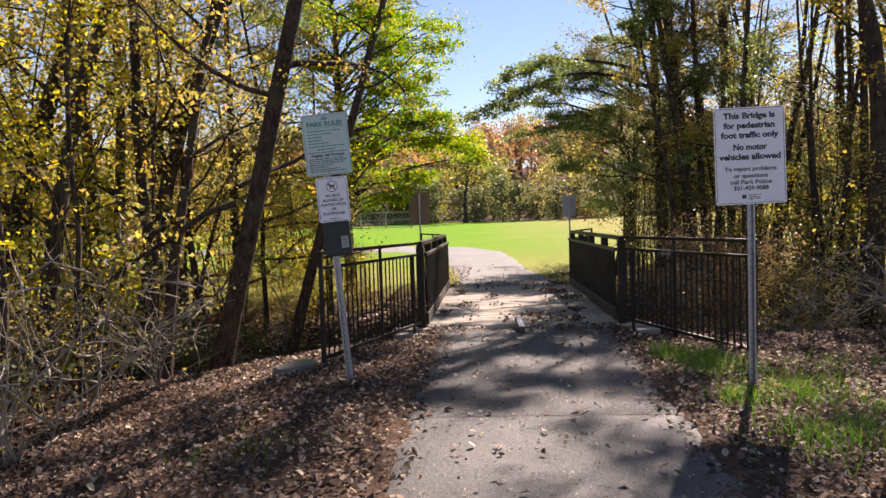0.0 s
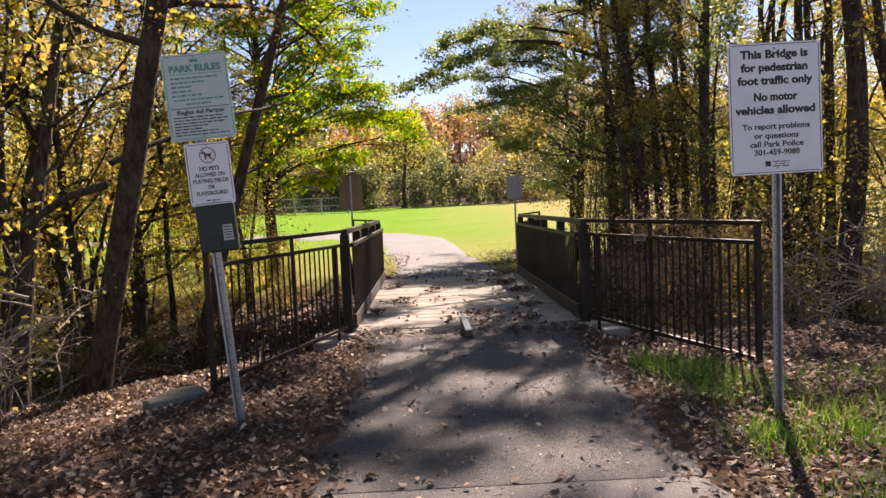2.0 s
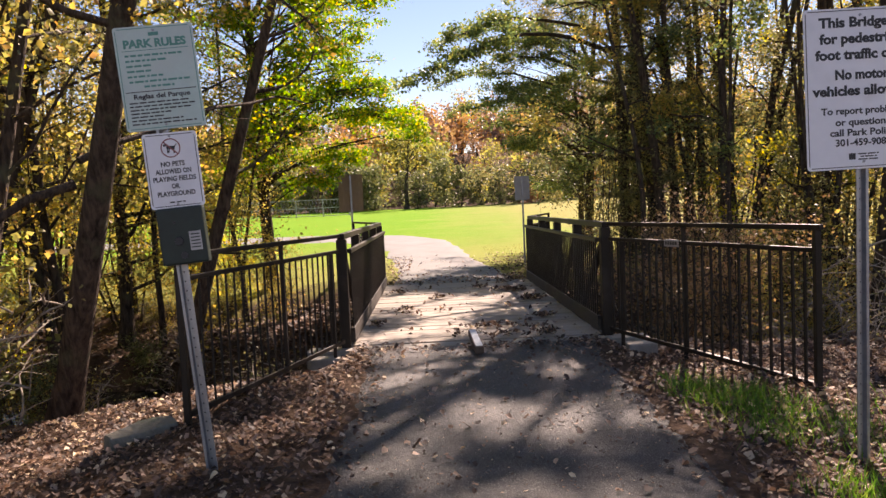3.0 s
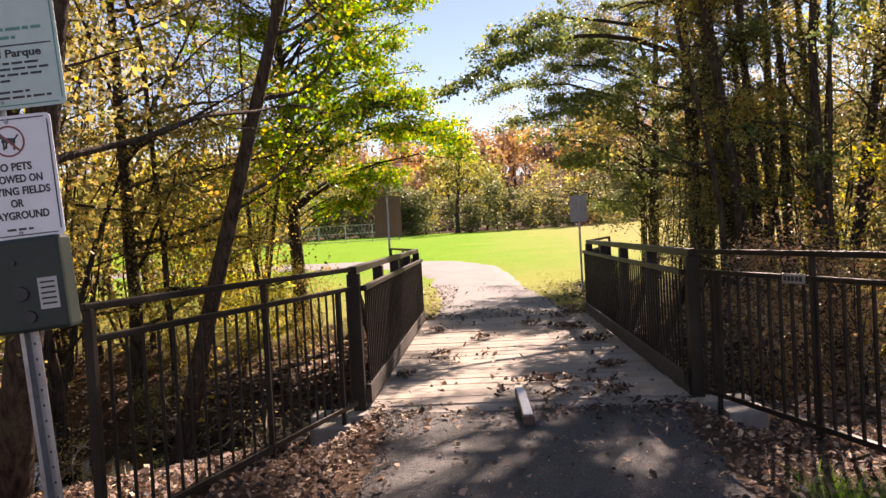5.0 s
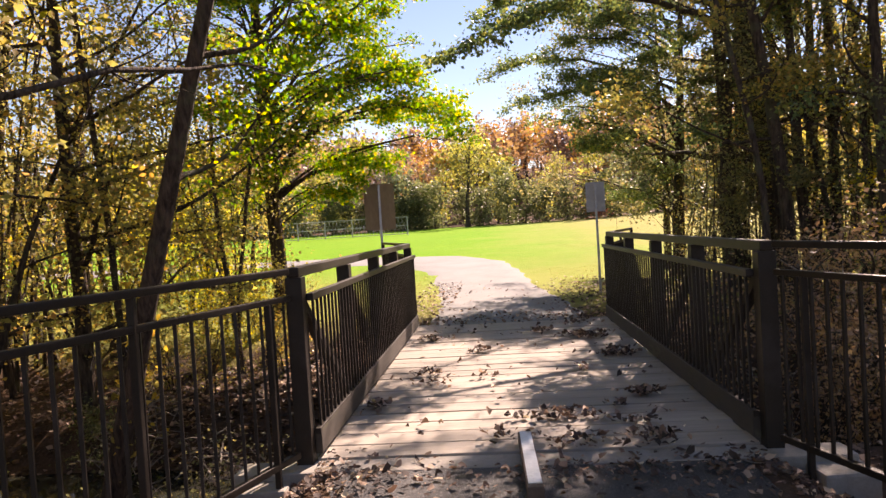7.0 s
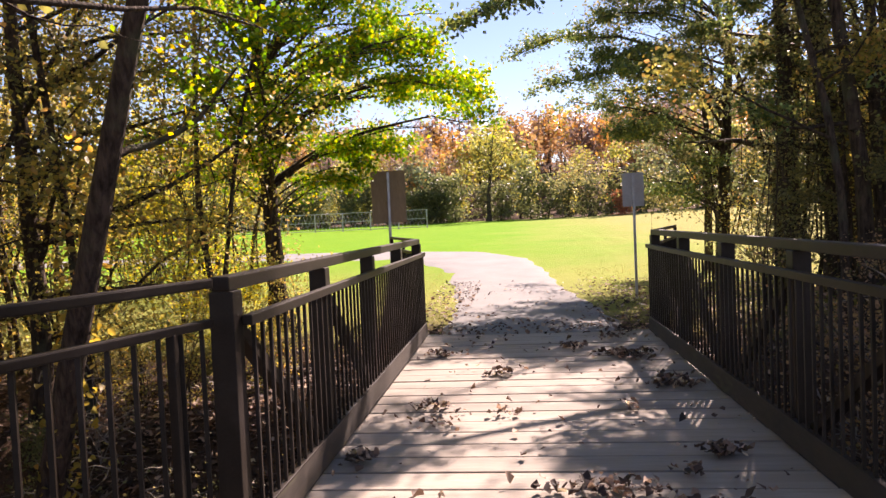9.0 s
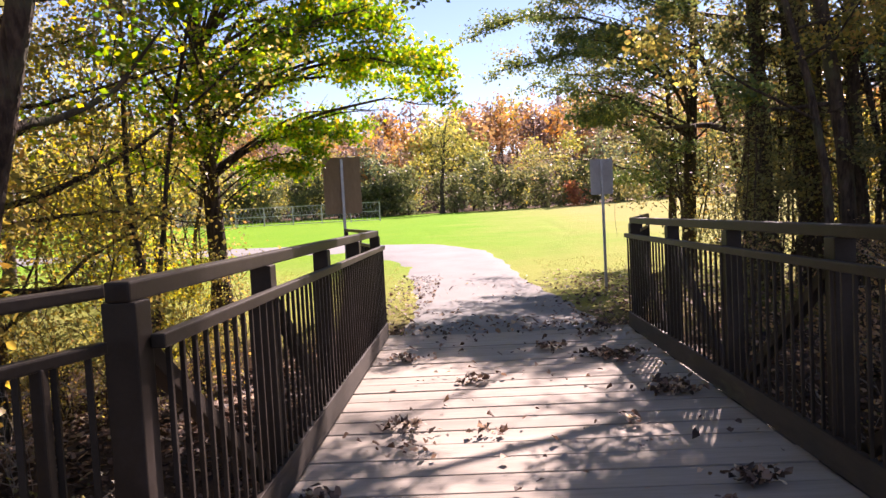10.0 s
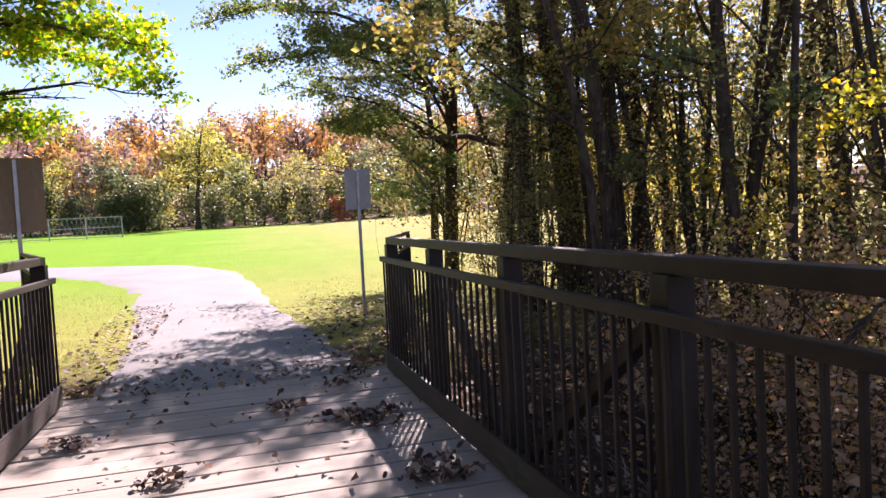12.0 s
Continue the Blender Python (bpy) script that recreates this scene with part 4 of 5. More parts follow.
for k, (x, y, r) in enumerate(((4.1, 14.9, 0.08), (4.75, 15.9, 0.15), (5.6, 14.8, 0.13), (6.6, 16.0, 0.12), (7.6, 14.2, 0.14), (5.1, 13.6, 0.06), (6.1, 17.2, 0.14), (7.2, 18.4, 0.15), (6.4, 13.2, 0.09),
                               (8.4, 16.8, 0.15), (5.0, 19.3, 0.14), (6.2, 19.6, 0.15), (5.7, 21.2, 0.13), (7.9, 20.4, 0.14))):
    tree("creek_tree", foot(x, y), 11.5 + k % 5 * 0.4, r * 0.72, (LEAF_OLIVE, LEAF_GREEN, LEAF_OLIVE, LEAF_DRAB, LEAF_LIME, LEAF_GREEN, LEAF_DARK, LEAF_OLIVE, LEAF_LIME, LEAF_OLIVE, LEAF_DARK, LEAF_DRAB, LEAF_OLIVE, LEAF_DARK)[k],
         "dark trunk of the thicket behind the bridge railing" if r > 0.11 else "slim dark trunk of the thicket behind the bridge railing", seed=30 + k, limbs=16, first=0.22, reach=1.8, leaves=9500 if k in (0, 1, 6) else 3600, leaf=0.062, clump=(0.0, 0.5 if k in (0, 1, 6) else 0.25, 0.75),
         lean=(random.uniform(-0.1, 0.1), random.uniform(-0.1, 0.1)), group="trees of the creek thicket", stems=3 if k in (3, 8, 12) else 1, dense=0.55, spread_l=0.15)

# woodland on both banks: a few kinds, set out at random with gaps
kinds = [
    tree("woodland_tree", (0, 0, 0), 11.0, 0.11, LEAF_YELLOW, "slim woodland tree with golden yellow leaves", seed=41, limbs=16, first=0.22, reach=2.3, leaves=4200, leaf=0.066, lod=True, group="woodland trees", spread_l=0.19, dense=0.6),
    tree("woodland_tree", (0, 0, 0), 12.0, 0.13, LEAF_LIME, "slim woodland tree with yellow-green leaves", seed=42, limbs=18, first=0.18, reach=2.5, leaves=3300, leaf=0.082, lod=True, group="woodland trees", spread_l=0.19, lean=(0.08, 0.03), dense=0.6),
    tree("woodland_tree", (0, 0, 0), 10.0, 0.09, LEAF_OLIVE, "slim woodland tree with olive and brown leaves", seed=43, limbs=18, first=0.15, reach=2.2, leaves=3300, leaf=0.082, lod=True, group="woodland trees", spread_l=0.19, lean=(-0.08, 0.06), dense=0.6),
    tree("woodland_tree", (0, 0, 0), 12.5, 0.15, LEAF_OLIVE, "dark woodland trunk with thin olive foliage", seed=44, limbs=14, first=0.35, reach=2.6, leaves=2700, leaf=0.078, lod=True, group="woodland trees", spread_l=0.2, dense=0.5),
    tree("woodland_tree", (0, 0, 0), 11.5, 0.14, LEAF_DRAB, "dark woodland tree with drab brown-green leaves", seed=45, limbs=20, first=0.12, reach=2.3, leaves=3500, leaf=0.082, lod=True, group="woodland trees", spread_l=0.2, dense=0.6),
]
poles = [
    tree("sapling", (0, 0, 0), 7.5, 0.042, LEAF_YELLOW, "thin bare-stemmed sapling with a few yellow leaves", "sapling", seed=51, limbs=9, first=0.3, reach=1.2, leaves=800, leaf=0.06, group="saplings", lod=True, twigs=3, wander=0.07, lean=(0.1, 0)),
    tree("sapling", (0, 0, 0), 8.5, 0.052, LEAF_OLIVE, "thin dark sapling with sparse olive leaves", "sapling", seed=52, limbs=9, first=0.3, reach=1.3, leaves=800, leaf=0.06, group="saplings", lod=True, twigs=3, wander=0.06, stems=2),
    tree("sapling", (0, 0, 0), 6.0, 0.032, LEAF_LIME, "thin sapling with yellow-green leaves", "sapling", seed=53, limbs=8, first=0.15, reach=1.1, leaves=900, leaf=0.06, group="saplings", lod=True, twigs=3, wander=0.08, lean=(-0.1, 0.05)),
    tree("sapling", (0, 0, 0), 8.0, 0.05, LEAF_DRAB, "thin dark sapling with drab brown leaves", "sapling", seed=54, limbs=10, first=0.2, reach=1.2, leaves=900, leaf=0.06, group="saplings", lod=True, twigs=3, wander=0.06),
]
bushes = [
    tree("shrub", (0, 0, 0), 1.9, 0.02, LEAF_LIME, "tangled undergrowth shrub with yellow-green leaves", "shrub", seed=61, limbs=18, first=0.1, reach=0.9, leaves=1700, leaf=0.058, group="undergrowth shrubs", lod=True, stems=6, twigs=2, spread_l=0.17, wander=0.12, dense=1),
    tree("shrub", (0, 0, 0), 2.5, 0.022, LEAF_OLIVE, "tangled undergrowth shrub with olive leaves", "shrub", seed=62, limbs=18, first=0.1, reach=1.1, leaves=1700, leaf=0.058, group="undergrowth shrubs", lod=True, stems=6, twigs=2, spread_l=0.19, wander=0.12, dense=1),
    tree("shrub", (0, 0, 0), 1.4, 0.016, LEAF_DARK, "low dark green shrub on the creek bank", "shrub", seed=63, limbs=18, first=0.08, reach=0.8, leaves=1700, leaf=0.058, group="undergrowth shrubs", lod=True, stems=6, twigs=2, spread_l=0.16, wander=0.12, dense=1),
    tree("shrub", (0, 0, 0), 2.9, 0.022, LEAF_YELLOW, "tall undergrowth shrub with golden leaves", "shrub", seed=64, limbs=18, first=0.1, reach=1.1, leaves=1700, leaf=0.058, group="undergrowth shrubs", lod=True, stems=5, twigs=2, spread_l=0.2, wander=0.1, dense=1),
]
thicket = [
    tree("thicket_shrub", (0, 0, 0), 3.6, 0.03, LEAF_OLIVE, "tall vine-hung thicket shrub with olive leaves", "shrub", seed=65, limbs=22, first=0.06, reach=1.2, leaves=2200, leaf=0.068, group="thicket shrubs", lod=True, stems=5, twigs=3, spread_l=0.22, wander=0.08, dense=1, taper=0.3),
    tree("thicket_shrub", (0, 0, 0), 4.2, 0.03, LEAF_DARK, "tall dark green thicket shrub", "shrub", seed=66, limbs=22, first=0.06, reach=1.2, leaves=2200, leaf=0.068, group="thicket shrubs", lod=True, stems=5, twigs=3, spread_l=0.22, wander=0.08, dense=1, taper=0.3),
    tree("thicket_shrub", (0, 0, 0), 4.0, 0.03, LEAF_LIME, "tall thicket shrub with yellow-green leaves", "shrub", seed=67, limbs=22, first=0.06, reach=1.2, leaves=2200, leaf=0.068, group="thicket shrubs", lod=True, stems=5, twigs=3, spread_l=0.22, wander=0.08, dense=1, taper=0.3),
    tree("thicket_shrub", (0, 0, 0), 4.4, 0.03, LEAF_DRAB, "tall thicket shrub with drab brown leaves", "shrub", seed=68, limbs=22, first=0.06, reach=1.2, leaves=2200, leaf=0.068, group="thicket shrubs", lod=True, stems=5, twigs=3, spread_l=0.22, wander=0.08, dense=1, taper=0.3),
]
creekside = [
    tree("creek_shrub", (0, 0, 0), 1.9, 0.014, LEAF_OLIVE, "dense small-leaved olive shrub growing in the creek", "shrub", seed=75, limbs=30, first=0.06, reach=0.8, leaves=3200, leaf=0.042, group="creek shrubs", lod=True, stems=10, twigs=2, spread_l=0.15, wander=0.13, dense=1, taper=0.3),
    tree("creek_shrub", (0, 0, 0), 2.2, 0.014, LEAF_RUST, "brownish tangled shrub growing in the creek", "shrub", seed=76, limbs=30, first=0.06, reach=0.8, leaves=2600, leaf=0.042, group="creek shrubs", lod=True, stems=10, twigs=2, spread_l=0.15, wander=0.13, dense=1, taper=0.3),
]
twiggy = [
    tree("bare_shrub", (0, 0, 0), 1.7, 0.011, LEAF_DRAB, "dry pale twigs of a leafless shrub", "shrub", seed=71, limbs=24, first=0.1, reach=0.9, leaves=120, leaf=0.05, group="dry twiggy shrubs", stems=8, twigs=3, wander=0.16, bark=BARK_PALE, dense=1),
    tree("bare_shrub", (0, 0, 0), 1.2, 0.009, LEAF_DRAB, "dry pale twigs with a few leaves", "shrub", seed=72, limbs=24, first=0.1, reach=0.8, leaves=200, leaf=0.05, group="dry twiggy shrubs", stems=8, twigs=3, wander=0.18, bark=BARK_PALE, dense=1),
]


class Planter:
    """Sets copies of a few kinds out at random, each kind's first plant included."""

    def __init__(self, seed):
        self.rng, self.used = random.Random(seed), set()

    def put(self, kind, x, y, scale=1.0, sink=0.0):
        turn = self.rng.uniform(0, 360)
        m = pose(x, y, float(ground_z(x, y)) - sink, 0, 0, turn) @ Matrix.Scale(scale, 4)
        if kind.name not in self.used:
            self.used.add(kind.name)
            kind.matrix_world = m
            return kind
        return copy_thing(kind, Matrix(m) @ Matrix.Scale(1 / kind.scale[0], 4)) if abs(kind.scale[0] - 1) > 1e-6 else copy_thing(kind, m)

    def scatter(self, pool, weights, count, x0, x1, y0, y1, gap, ok, lo=0.85, hi=1.2):
        got = []
        for _ in range(count * 40):
            x, y = self.rng.uniform(x0, x1), self.rng.uniform(y0, y1)
            if not ok(x, y) or abs(x) > 0.78 * (y + 2.5) + 1 or any((x - a) ** 2 + (y - b) ** 2 < gap * gap for a, b in got):
                continue
            got.append((x, y))
            self.put(self.rng.choices(pool, weights)[0], x, y, self.rng.uniform(lo, hi))
            if len(got) == count:
                break


plant = Planter(7)
left_edge = lambda y: -4.4 if y < 4 else (-4.3 if y < 16 else -6.0 - 0.25 * (y - 16))
right_edge = lambda y: 5.0 if y < 9 else (5.2 if y < 18 else 6.6 + 0.22 * (y - 18))
in_left = lambda x, y: x < left_edge(y) - 0.3
in_right = lambda x, y: x > right_edge(y) + 0.3
plant.scatter(kinds, (3, 4, 3, 2, 2), 10, -11, -4.8, 4, 13, 1.5, in_left)
plant.scatter(kinds, (2, 3, 4, 3, 1), 6, 7.4, 14, 10.5, 17, 1.6, in_right)
plant.scatter(kinds, (3, 4, 3, 2, 2), 9, -20, -4.6, 5, 13, 1.7, in_left)
plant.scatter(kinds, (3, 4, 4, 3, 1), 16, -24, -4.6, 13, 27, 1.7, in_left)
plant.scatter(kinds, (3, 3, 4, 2, 1), 12, 5.0, 27, 4, 27, 1.8, lambda x, y: in_right(x, y) and (y < 17 or x > 9.5) and not (y > 5 and x < 9.5 and y < 12.5))
plant.scatter(poles, (3, 3, 3, 2), 34, -13, -3.9, 1, 17, 0.6, lambda x, y: x < left_edge(y))
plant.scatter(poles, (2, 3, 2, 3), 32, 4.4, 16, 4, 24, 0.6, lambda x, y: x > right_edge(y) - 0.4 and not (x < 8 and 6.5 < y < 12.5))
plant.scatter(bushes, (4, 3, 0, 4), 14, -17, -5.2, 2.5, 22, 0.9, lambda x, y: x < left_edge(y) - 0.8)
plant.scatter(bushes, (1, 4, 3, 0), 8, -6.2, -4.2, 5, 14, 0.9, lambda x, y: True, 0.5, 0.8)
plant.scatter(bushes, (1, 4, 3, 0), 22, 4.8, 18, 7.5, 25, 0.9, lambda x, y: x > right_edge(y) - 0.3)
plant.scatter(creekside, (1, 2), 10, 3.4, 5.6, 9.8, 14.6, 0.62, lambda x, y: True, 0.75, 1.0)
plant.scatter(thicket, (3, 1, 1, 4), 5, 3.6, 5.4, 16.2, 21.5, 0.9, lambda x, y: x > 3.4 + 0.2 * max(0, y - 17), 0.5, 0.75)
plant.scatter(thicket, (2, 3, 0, 4), 10, 4.6, 8.5, 14.3, 22.5, 0.95, lambda x, y: x > 3.9 + 0.12 * max(0, y - 17), 0.8, 1.15)
plant.scatter(thicket, (4, 0, 4, 1), 6, 6.5, 14, 8.5, 16, 1.2, lambda x, y: True, 0.7, 1.05)
plant.scatter(thicket, (3, 0, 4, 1), 8, -9.5, -4.0, 11.5, 25, 1.0, lambda x, y: x < (-5.6 if y < 15 else -5.0 - 0.2 * (y - 15)), 0.8, 1.15)
plant.scatter(thicket, (4, 0, 4, 1), 4, -12, -5.4, 3, 12, 1.2, lambda x, y: True, 0.7, 1.1)
verge = lambda x, y: x < 0.4 - 0.319 * (y - 6.65) - 0.9
plant.scatter(thicket, (4, 1, 4, 1), 9, -8.5, -3.2, 15.4, 24, 0.95, verge, 0.75, 1.1)
plant.scatter(poles, (2, 4, 3, 1), 12, -8, -3.0, 14.5, 24, 0.7, verge, 0.8, 1.1)
plant.scatter(bushes, (4, 2, 0, 4), 9, -5.2, -2.3, 14.2, 17.4, 0.75, lambda x, y: x < -2.0 - 0.12 * (y - 14), 0.45, 0.75)
plant.scatter(twiggy, (1, 1), 6, -4.0, -1.8, 9.8, 13.6, 0.6, lambda x, y: True, 0.6, 0.9)
plant.scatter(twiggy, (1, 1), 16, -6.4, -3.3, 3.4, 9, 0.55, lambda x, y: True, 0.8, 1.25)
plant.scatter(twiggy, (1, 1), 15, 3.3, 7.0, 8.8, 14, 0.7, lambda x, y: True, 0.7, 1.1)

# far side of the field
far_kinds = [
    tree("far_tree", (0, 0, 0), 7.6, 0.13, LEAF_STRAW, "distant tree in yellow autumn leaf", seed=81, limbs=20, first=0.08, reach=2.0, leaves=820, leaf=0.36, group="trees across the field", lod=True, taper=0.35, twigs=3, spread_l=0.42, dense=0.8),
    tree("far_tree", (0, 0, 0), 8.4, 0.13, LEAF_ORANGE, "distant tree in orange autumn leaf", seed=82, limbs=20, first=0.1, reach=2.2, leaves=820, leaf=0.36, group="trees across the field", lod=True, taper=0.35, twigs=3, spread_l=0.42, dense=0.8),
    tree("far_tree", (0, 0, 0), 7.2, 0.13, LEAF_SAGE, "distant tree in olive autumn leaf", seed=83, limbs=20, first=0.05, reach=2.0, leaves=820, leaf=0.36, group="trees across the field", lod=True, taper=0.35, twigs=3, spread_l=0.42, dense=0.8),
    tree("far_tree", (0, 0, 0), 8.4, 0.13, LEAF_RUST, "distant tree in rust-brown autumn leaf", seed=84, limbs=20, first=0.12, reach=2.2, leaves=820, leaf=0.36, group="trees across the field", lod=True, taper=0.35, twigs=4, spread_l=0.42, dense=0.8),
    tree("far_tree", (0, 0, 0), 3.9, 0.08, LEAF_DARK, "distant dark green bush at the field's edge", seed=85, limbs=22, first=0.03, reach=1.6, leaves=1300, leaf=0.26, group="trees across the field", lod=True, taper=0.35, twigs=2, spread_l=0.32, dense=0.9),
    tree("far_tree", (0, 0, 0), 8.0, 0.12, LEAF_MAUVE, "distant half-bare grey tree", seed=86, limbs=22, first=0.2, reach=2.2, leaves=700, leaf=0.17, group="trees across the field", lod=True, taper=0.35, twigs=6, spread_l=0.45, bark=BARK_PALE, dense=0.9),
]
red_shrub = tree("red_shrub", foot(9.9, 71.5), 2.0, 0.04, LEAF_RED, "small bright red shrub at the far field edge", "shrub", seed=88, limbs=16, first=0.05, reach=1.0, leaves=700, leaf=0.25, spread_l=0.3)
tree("lone_tree", foot(-2.15, 73.5), 9.0, 0.25, LEAF_STRAW, "spreading half-bare tree with orange-yellow leaves across the field", seed=87, limbs=24, first=0.38, reach=3.0, leaves=1800, leaf=0.16, twigs=8, spread_l=0.35, lift=0.12, taper=0.5)
plant.scatter(far_kinds[4:5], (1,), 48, -40, 46, 73.5, 75.5, 1.3, lambda x, y: abs(x + 2.15) > 1.0, 0.7, 1.15)
plant.scatter(far_kinds, (8, 1, 6, 0.2, 1, 3), 72, -42, 48, 75, 81, 1.2, lambda x, y: abs(x + 2.15) > 1.5 or y > 77, 0.75, 0.95)
plant.scatter(far_kinds, (3, 4, 2, 4, 1, 3), 22, -48, 55, 83, 97, 2.6, lambda x, y: True, 0.8, 1.0)


def far_woods(rs, count, x0, x1, y0, y1, mats, height, k=150):
    """Distant woods, past counting: leaf clumps and stems of many crowns joined into one mesh a tint."""
    for mat, n in zip(mats, count):
        pts, stems = [], []
        for _ in range(n):
            x, y = rs.uniform(x0, x1), rs.uniform(y0, y1)
            g, h = float(land(x, y)), height * rs.uniform(0.75, 1.2)
            stems.append(tube(np.array([[x, y, g - 0.3], [x + rs.normal() * 0.3, y, g + h * 0.5], [x, y, g + h * 0.9]]), [0.22, 0.14, 0.05], 4))
            d = rs.normal(size=(k, 3))
            d /= np.linalg.norm(d, axis=1)[:, None]
            r = rs.uniform(0.3, 1.0, (k, 1)) * (1 + 0.35 * np.sin(d[:, :1] * 5 + x) * np.sin(d[:, 2:] * 4 + y))
            pts.append(np.array([x, y, g + h * 0.62]) + d * r * np.array([h * 0.27, h * 0.27, h * 0.42]))
        V, F = leaf_mesh(rs, np.concatenate(pts), 0.6)
        w = empty("far_woods", pose(0, 0, 0), "autumn woods on the rise beyond the field", "woods", kind="stuff")
        fast("foliage", V, F, mat, w)
        V, F = join(stems)
        fast("stems", V, F, BARK, w)


far_woods(np.random.RandomState(5), (50, 70, 60, 80), -70, 80, 92, 132, (LEAF_RUST, LEAF_ORANGE, LEAF_STRAW, LEAF_MAUVE), 9.5, 400)
far_woods(np.random.RandomState(6), (26, 20), -75, -26, 20, 74, (LEAF_OLIVE, LEAF_YELLOW), 10)
far_woods(np.random.RandomState(7), (26, 20), 28, 80, 5, 72, (LEAF_OLIVE, LEAF_YELLOW), 10)

# boundary fence of the playing field
fence = empty("field_fence", pose(-24, 60, float(land(-24, 60))), "pale chain-link fence along the playing field", "fence")
for k in range(9):
    x = k * 2.2
    part("post", box((0.07, 0.07, 1.5), pose(x, 0, 0.7), 0.0), GALV, fence)
for z in (0.1, 0.75, 1.42):
    part("rail", bar((0, 0, z), (17.6, 0, z), 0.05, 0.05, 0.0), GALV, fence)
wires = bmesh.new()
for k in range(60):
    for s in (-1, 1):
        bar((k * 0.29 + (0 if s > 0 else 0.45), 0, 0.1), (k * 0.29 + (0.45 if s > 0 else 0), 0, 1.42), 0.012, 0.012, 0, wires)
tagged(part("wire_mesh", wires, GALV, fence), kind="stuff")


# ---- fallen leaves and grass ----
def litter(rs, xy, lift=0.012, size=0.043, over=None, curl_to=0.4):
    n = len(xy)
    z = (ground_z(xy[:, 0], xy[:, 1]) if over is None else np.full(n, over)) + lift * rs.uniform(0.2, 1.6, n)
    yaw, L = rs.uniform(0, 2 * np.pi, n), size * rs.uniform(0.4, 1.5, n)
    a = np.stack((np.cos(yaw), np.sin(yaw), rs.normal(0, 0.22, n)), 1)
    b = np.stack((-np.sin(yaw), np.cos(yaw), rs.normal(0, 0.3, n)), 1)
    c = np.column_stack((xy, z))
    up = np.array([[0, 0, 1.0]])
    curl = (L * rs.uniform(0.05, curl_to, n))[:, None]
    L = L[:, None]
    rag = lambda lo, hi: rs.uniform(lo, hi, n)[:, None] * L
    V = np.stack((c - a * rag(0.3, 0.55), c - a * rag(-0.05, 0.3) + b * rag(0.15, 0.5) + up * curl * rs.rand(n, 1), c + a * rag(0.05, 0.45) + b * rag(0.1, 0.45) + up * curl, c + a * rag(0.3, 0.6) + up * curl * rs.rand(n, 1),
                  c + a * rag(0.05, 0.45) - b * rag(0.1, 0.45) + up * curl, c - a * rag(-0.05, 0.3) - b * rag(0.15, 0.5) + up * curl * rs.rand(n, 1)), 1).reshape(-1, 3)
    k = np.arange(n)[:, None] * 6
    return V, np.concatenate([k + np.array([f]) for f in ((0, 5, 4), (0, 4, 3), (0, 3, 2), (0, 2, 1))])


def stuff(name, VF, mat, label, category):
    return tagged(fast(name, *VF, mat), label, category, kind="stuff")


rs = np.random.RandomState(21)
p = np.column_stack((rs.uniform(-6.2, 6.8, 96000), rs.uniform(2.9, 9.6, 96000)))
right = np.interp(p[:, 1], *zip(*PATH_R))
away = np.maximum(-0.5 - p[:, 0], p[:, 0] - right)
patchy = 0.55 + 0.45 * np.sin(p[:, 0] * 1.9 + np.sin(p[:, 1] * 1.3) * 2) * np.sin(p[:, 1] * 1.6)
keep = (away > 0) & (rs.rand(len(p)) < np.clip(0.6 + away, 0, 1) * np.where(p[:, 0] > 1.9, 0.65 + 0.35 * patchy, 0.9)) | (away > -0.22) & (rs.rand(len(p)) < 0.25)
stuff("fallen_leaves", litter(rs, p[keep], 0.026, 0.037, None, 0.6), LITTER, "thick carpet of brown dead leaves on the bank", "leaf litter")
p = np.column_stack((rs.uniform(-6.2, 6.8, 9000), rs.uniform(-3.0, 3.0, 9000)))
p = p[((p[:, 0] < -0.5) | (p[:, 0] > 1.45)) & (rs.rand(9000) < 0.4 + 0.2 * p[:, 1])]
stuff("fallen_leaves", litter(rs, p, 0.026, 0.045, None, 0.6), LITTER, "thinner scatter of brown dead leaves beside the path", "leaf litter")
p = np.column_stack((rs.uniform(-0.5, 1.7, 1500), rs.uniform(0.3, 9.2, 1500)))
p = p[rs.rand(1500) < 0.25 + 0.75 * (p[:, 1] / 9.2) ** 2]
V, F = litter(rs, p, 0.006, 0.042)
V[:, 2] += 0.03
stuff("fallen_leaves", (V, F), LITTER, "scattered dead leaves on the asphalt path", "leaf litter")
p = np.column_stack((rs.uniform(-0.45, 1.6, 3000), rs.uniform(0.5, 9.1, 3000)))
V, F = litter(rs, p, 0.004, 0.014)
V[:, 2] += 0.026
stuff("leaf_crumbs", (V, F), LITTER, "crumbled leaf bits and grit on the asphalt", "leaf litter")
# drifts on the deck
spots = [np.column_stack((rs.uniform(XL + 0.15, XR - 0.15, 170), rs.uniform(9.4, 14.9, 170)))]
piles = [(1.47, 10.6, 60), (1.35, 13.4, 130), (1.52, 12.2, 45), (-0.4, 13.6, 60), (-0.25, 11.6, 36), (0.9, 13.9, 50), (0.75, 10.05, 40), (0.2, 12.7, 30), (-0.55, 10.5, 30)]
piles += [(rs.choice([rs.uniform(1.2, 1.75), rs.uniform(-0.6, 1.8)], p=[0.35, 0.65]), rs.uniform(9.5, 14.9), rs.randint(5, 26)) for k in range(18)]
for x, y, n in piles:
    spots.append(np.array([x, y]) + rs.normal(size=(int(n * 1.5), 2)) * np.array([0.085, 0.055]) * rs.uniform(0.6, 1.2))
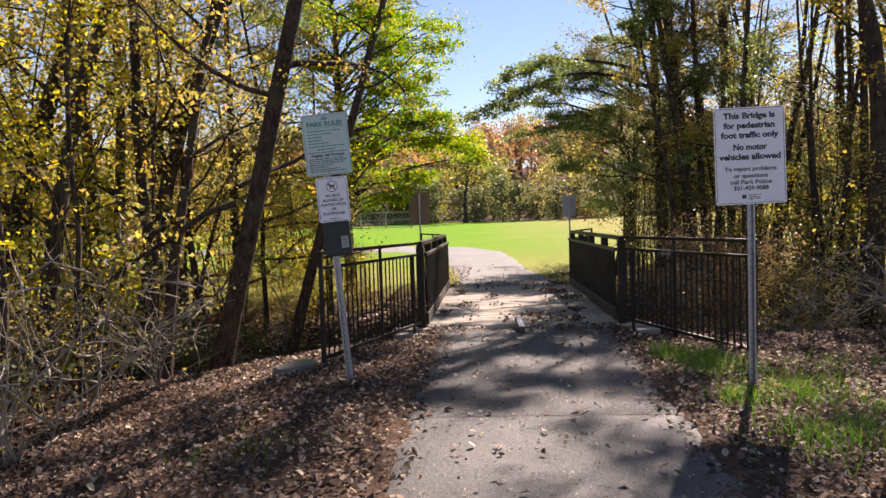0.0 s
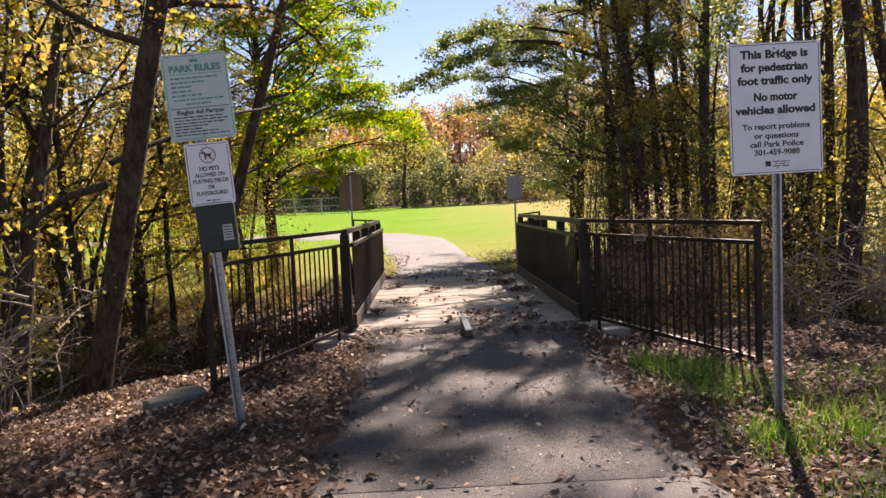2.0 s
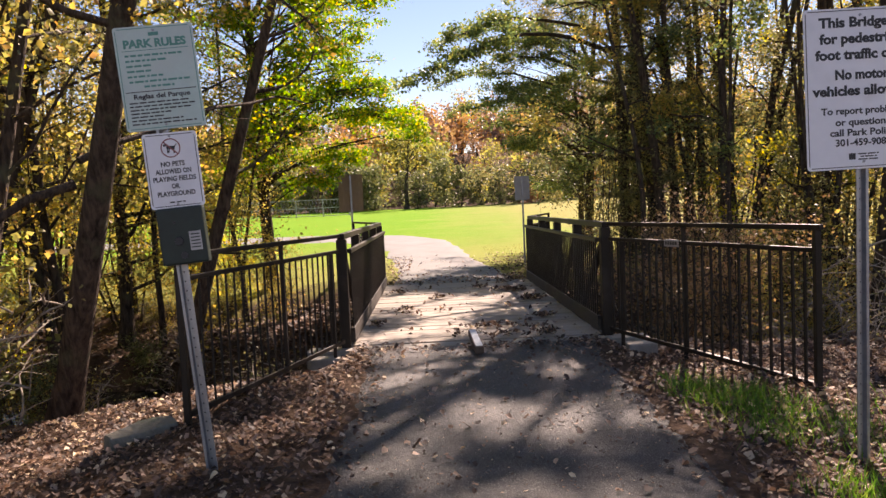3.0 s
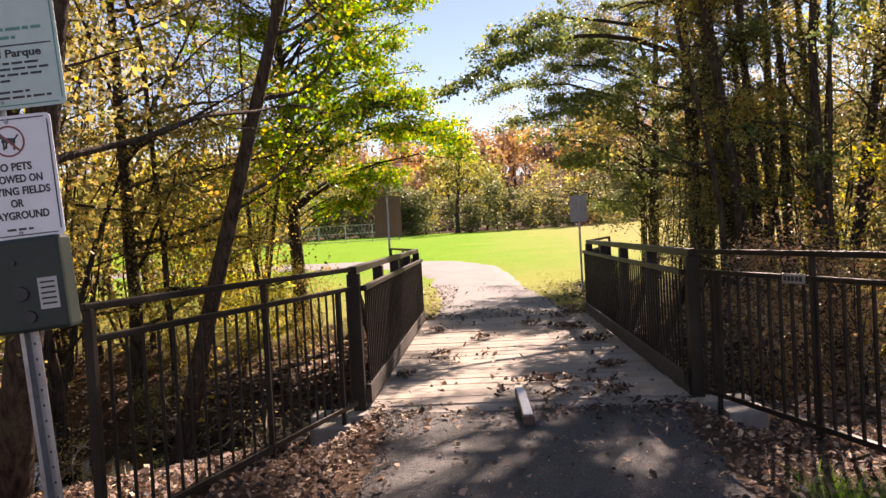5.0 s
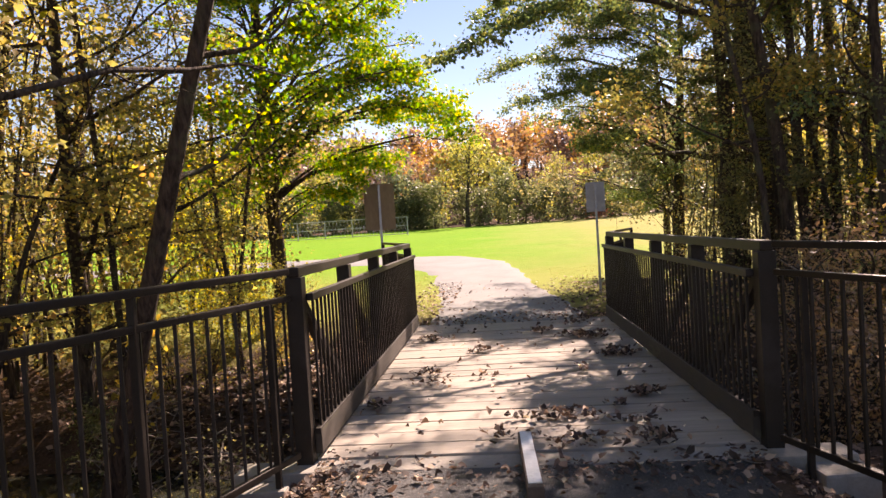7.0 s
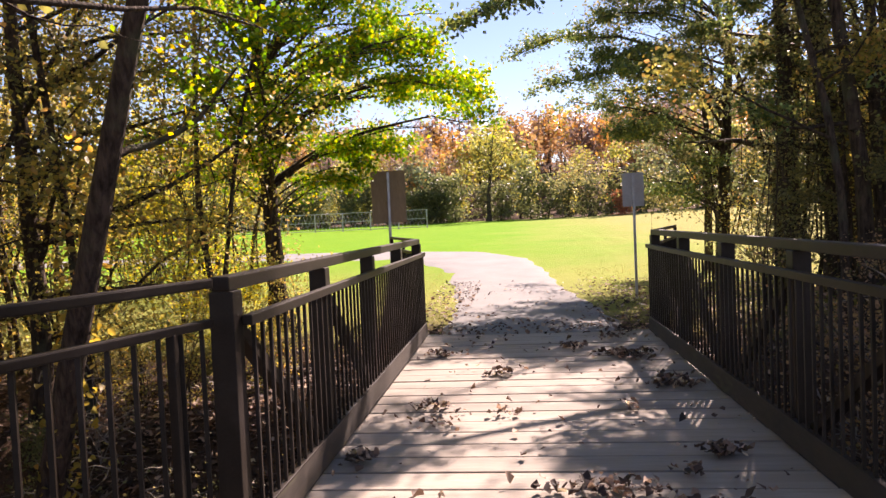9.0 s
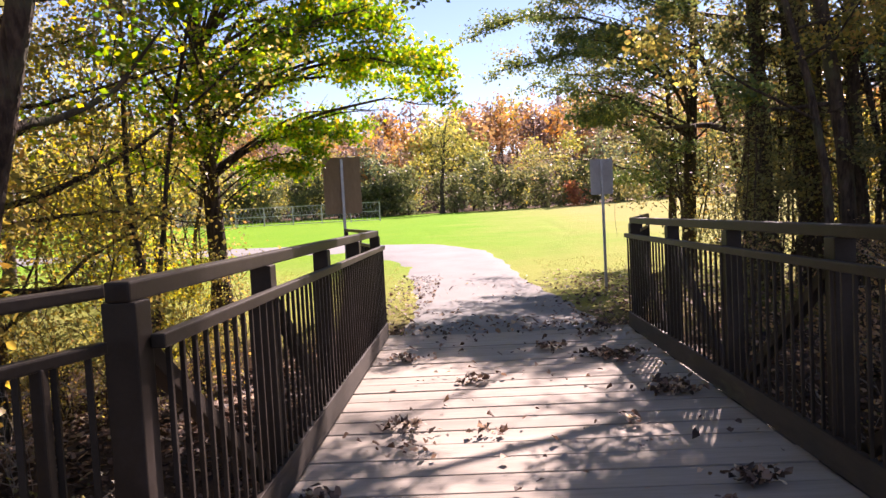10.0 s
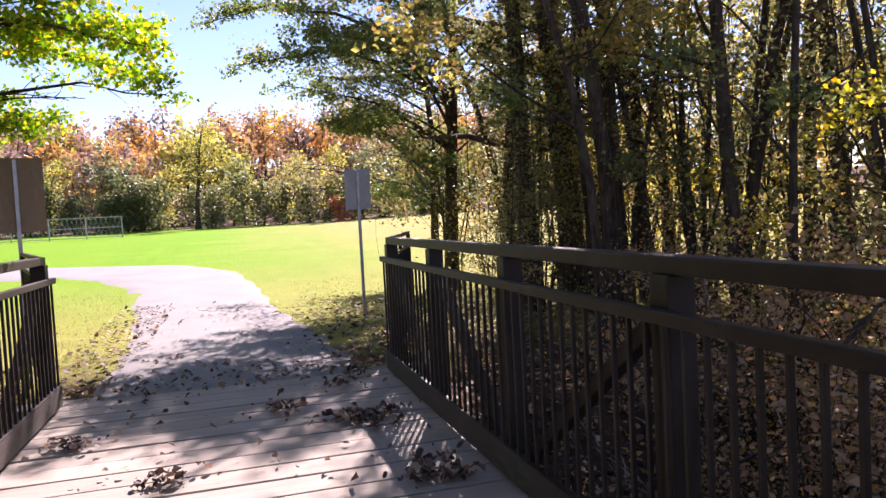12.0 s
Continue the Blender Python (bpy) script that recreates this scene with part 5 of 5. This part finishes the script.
spots.append(np.column_stack((rs.uniform(0.65, 1.4, 120), rs.normal(9.44, 0.07, 120))))
spots.append(np.column_stack((rs.uniform(-0.6, 1.9, 200), rs.normal(15.0, 0.3, 200))))
p = np.concatenate(spots)
p = p[(p[:, 0] > XL + 0.1) & (p[:, 0] < XR - 0.1)]
stuff("fallen_leaves", litter(rs, p, 0.032, 0.045, 0.004, 0.75), LITTER, "small drifts of curled dead oak leaves on the deck planks", "leaf litter")
p = np.column_stack((rs.uniform(-0.7, 1.9, 620), rs.normal(9.03, 0.14, 620)))
V, F = litter(rs, p[np.abs(p[:, 0] - 0.3) > rs.uniform(0, 0.9, 620)], 0.02, 0.045, None, 0.45)
V[:, 2] += 0.025
stuff("fallen_leaves", (V, F), LITTER, "dead leaves gathered along the bridge threshold", "leaf litter")
# beyond the bridge, and down in the creek bed
p = np.column_stack((rs.uniform(-3.5, 5.5, 14000), rs.uniform(15.0, 21.5, 14000)))
keep = (rs.rand(14000) < np.clip((p[:, 0] - 1.0) * 0.7, 0.05, 1.0) * np.clip((22 - p[:, 1]) / 5, 0, 1)) | (np.abs(p[:, 0] + 0.75) < 0.4) & (rs.rand(14000) < 0.4) | (p[:, 1] < 15.9) & (rs.rand(14000) < 0.2)
V, F = litter(rs, p[keep], 0.02, 0.055)
V[:, 2] += 0.03
stuff("fallen_leaves", (V, F), LITTER, "dead leaves over the verge at the field end", "leaf litter")
p = np.column_stack((np.append(rs.uniform(-8, 9, 15000), rs.uniform(-4.5, -0.9, 7000)), rs.uniform(9.3, 15.5, 22000)))
p = p[(p[:, 0] < XL - 0.2) | (p[:, 0] > XR + 0.2)]
stuff("fallen_leaves", litter(rs, p, 0.02, 0.08), LITTER, "dead leaves on the creek banks", "leaf litter")


def blades(rs, xy, tall, wide):
    n = len(xy)
    z = ground_z(xy[:, 0], xy[:, 1])
    c = np.column_stack((xy, z))
    yaw = rs.uniform(0, 2 * np.pi, n)
    b = np.stack((np.cos(yaw), np.sin(yaw), 0 * yaw), 1) * wide
    h = tall * rs.uniform(0.4, 1.3, n)
    tip = np.column_stack((rs.normal(0, 0.45, (n, 2)) * h[:, None], h))
    V = np.stack((c - b, c + b, c + tip * 0.6 + b * 0.7, c + tip), 1).reshape(-1, 3)
    k = np.arange(n)[:, None] * 4
    return V, np.concatenate((k + np.array([[0, 1, 2]]), k + np.array([[0, 2, 3]])))


tufts = []
for cx, cy, sx, sy, n in ((1.98, 6.95, 0.14, 0.2, 900), (2.15, 6.6, 0.16, 0.18, 1300), (2.05, 6.0, 0.13, 0.18, 500), (2.4, 6.1, 0.14, 0.2, 450), (2.0, 4.95, 0.13, 0.2, 700), (2.45, 5.1, 0.16, 0.2, 700), (2.75, 5.6, 0.2, 0.2, 350), (2.05, 3.95, 0.16, 0.22, 700), (2.5, 4.1, 0.2, 0.25, 700), (2.9, 4.6, 0.2, 0.2, 350), (3.2, 6.3, 0.25, 0.2, 250), (-1.3, 3.9, 0.25, 0.2, 140)):
    tufts.append(np.array([cx, cy]) + rs.normal(size=(n, 2)) * np.array([sx, sy]))
p = np.concatenate(tufts)
p = p[(p[:, 0] > np.interp(p[:, 1], *zip(*PATH_R)) + 0.08) | (p[:, 0] < -0.7)]
stuff("grass", blades(rs, p[::2], 0.12, 0.0035), GRASS, "short green grass tufts among dead leaves", "grass")
p = np.column_stack((rs.uniform(-6, 5, 16000), 15.2 + 9 * rs.rand(16000) ** 1.5))
p = p[(p[:, 0] < -0.75 - 0.12 * (p[:, 1] - 18)) | (p[:, 0] > 1.7)]
stuff("grass", blades(rs, p, 0.04, 0.004), GRASS_DRY, "dry mown grass beside the far path", "grass")
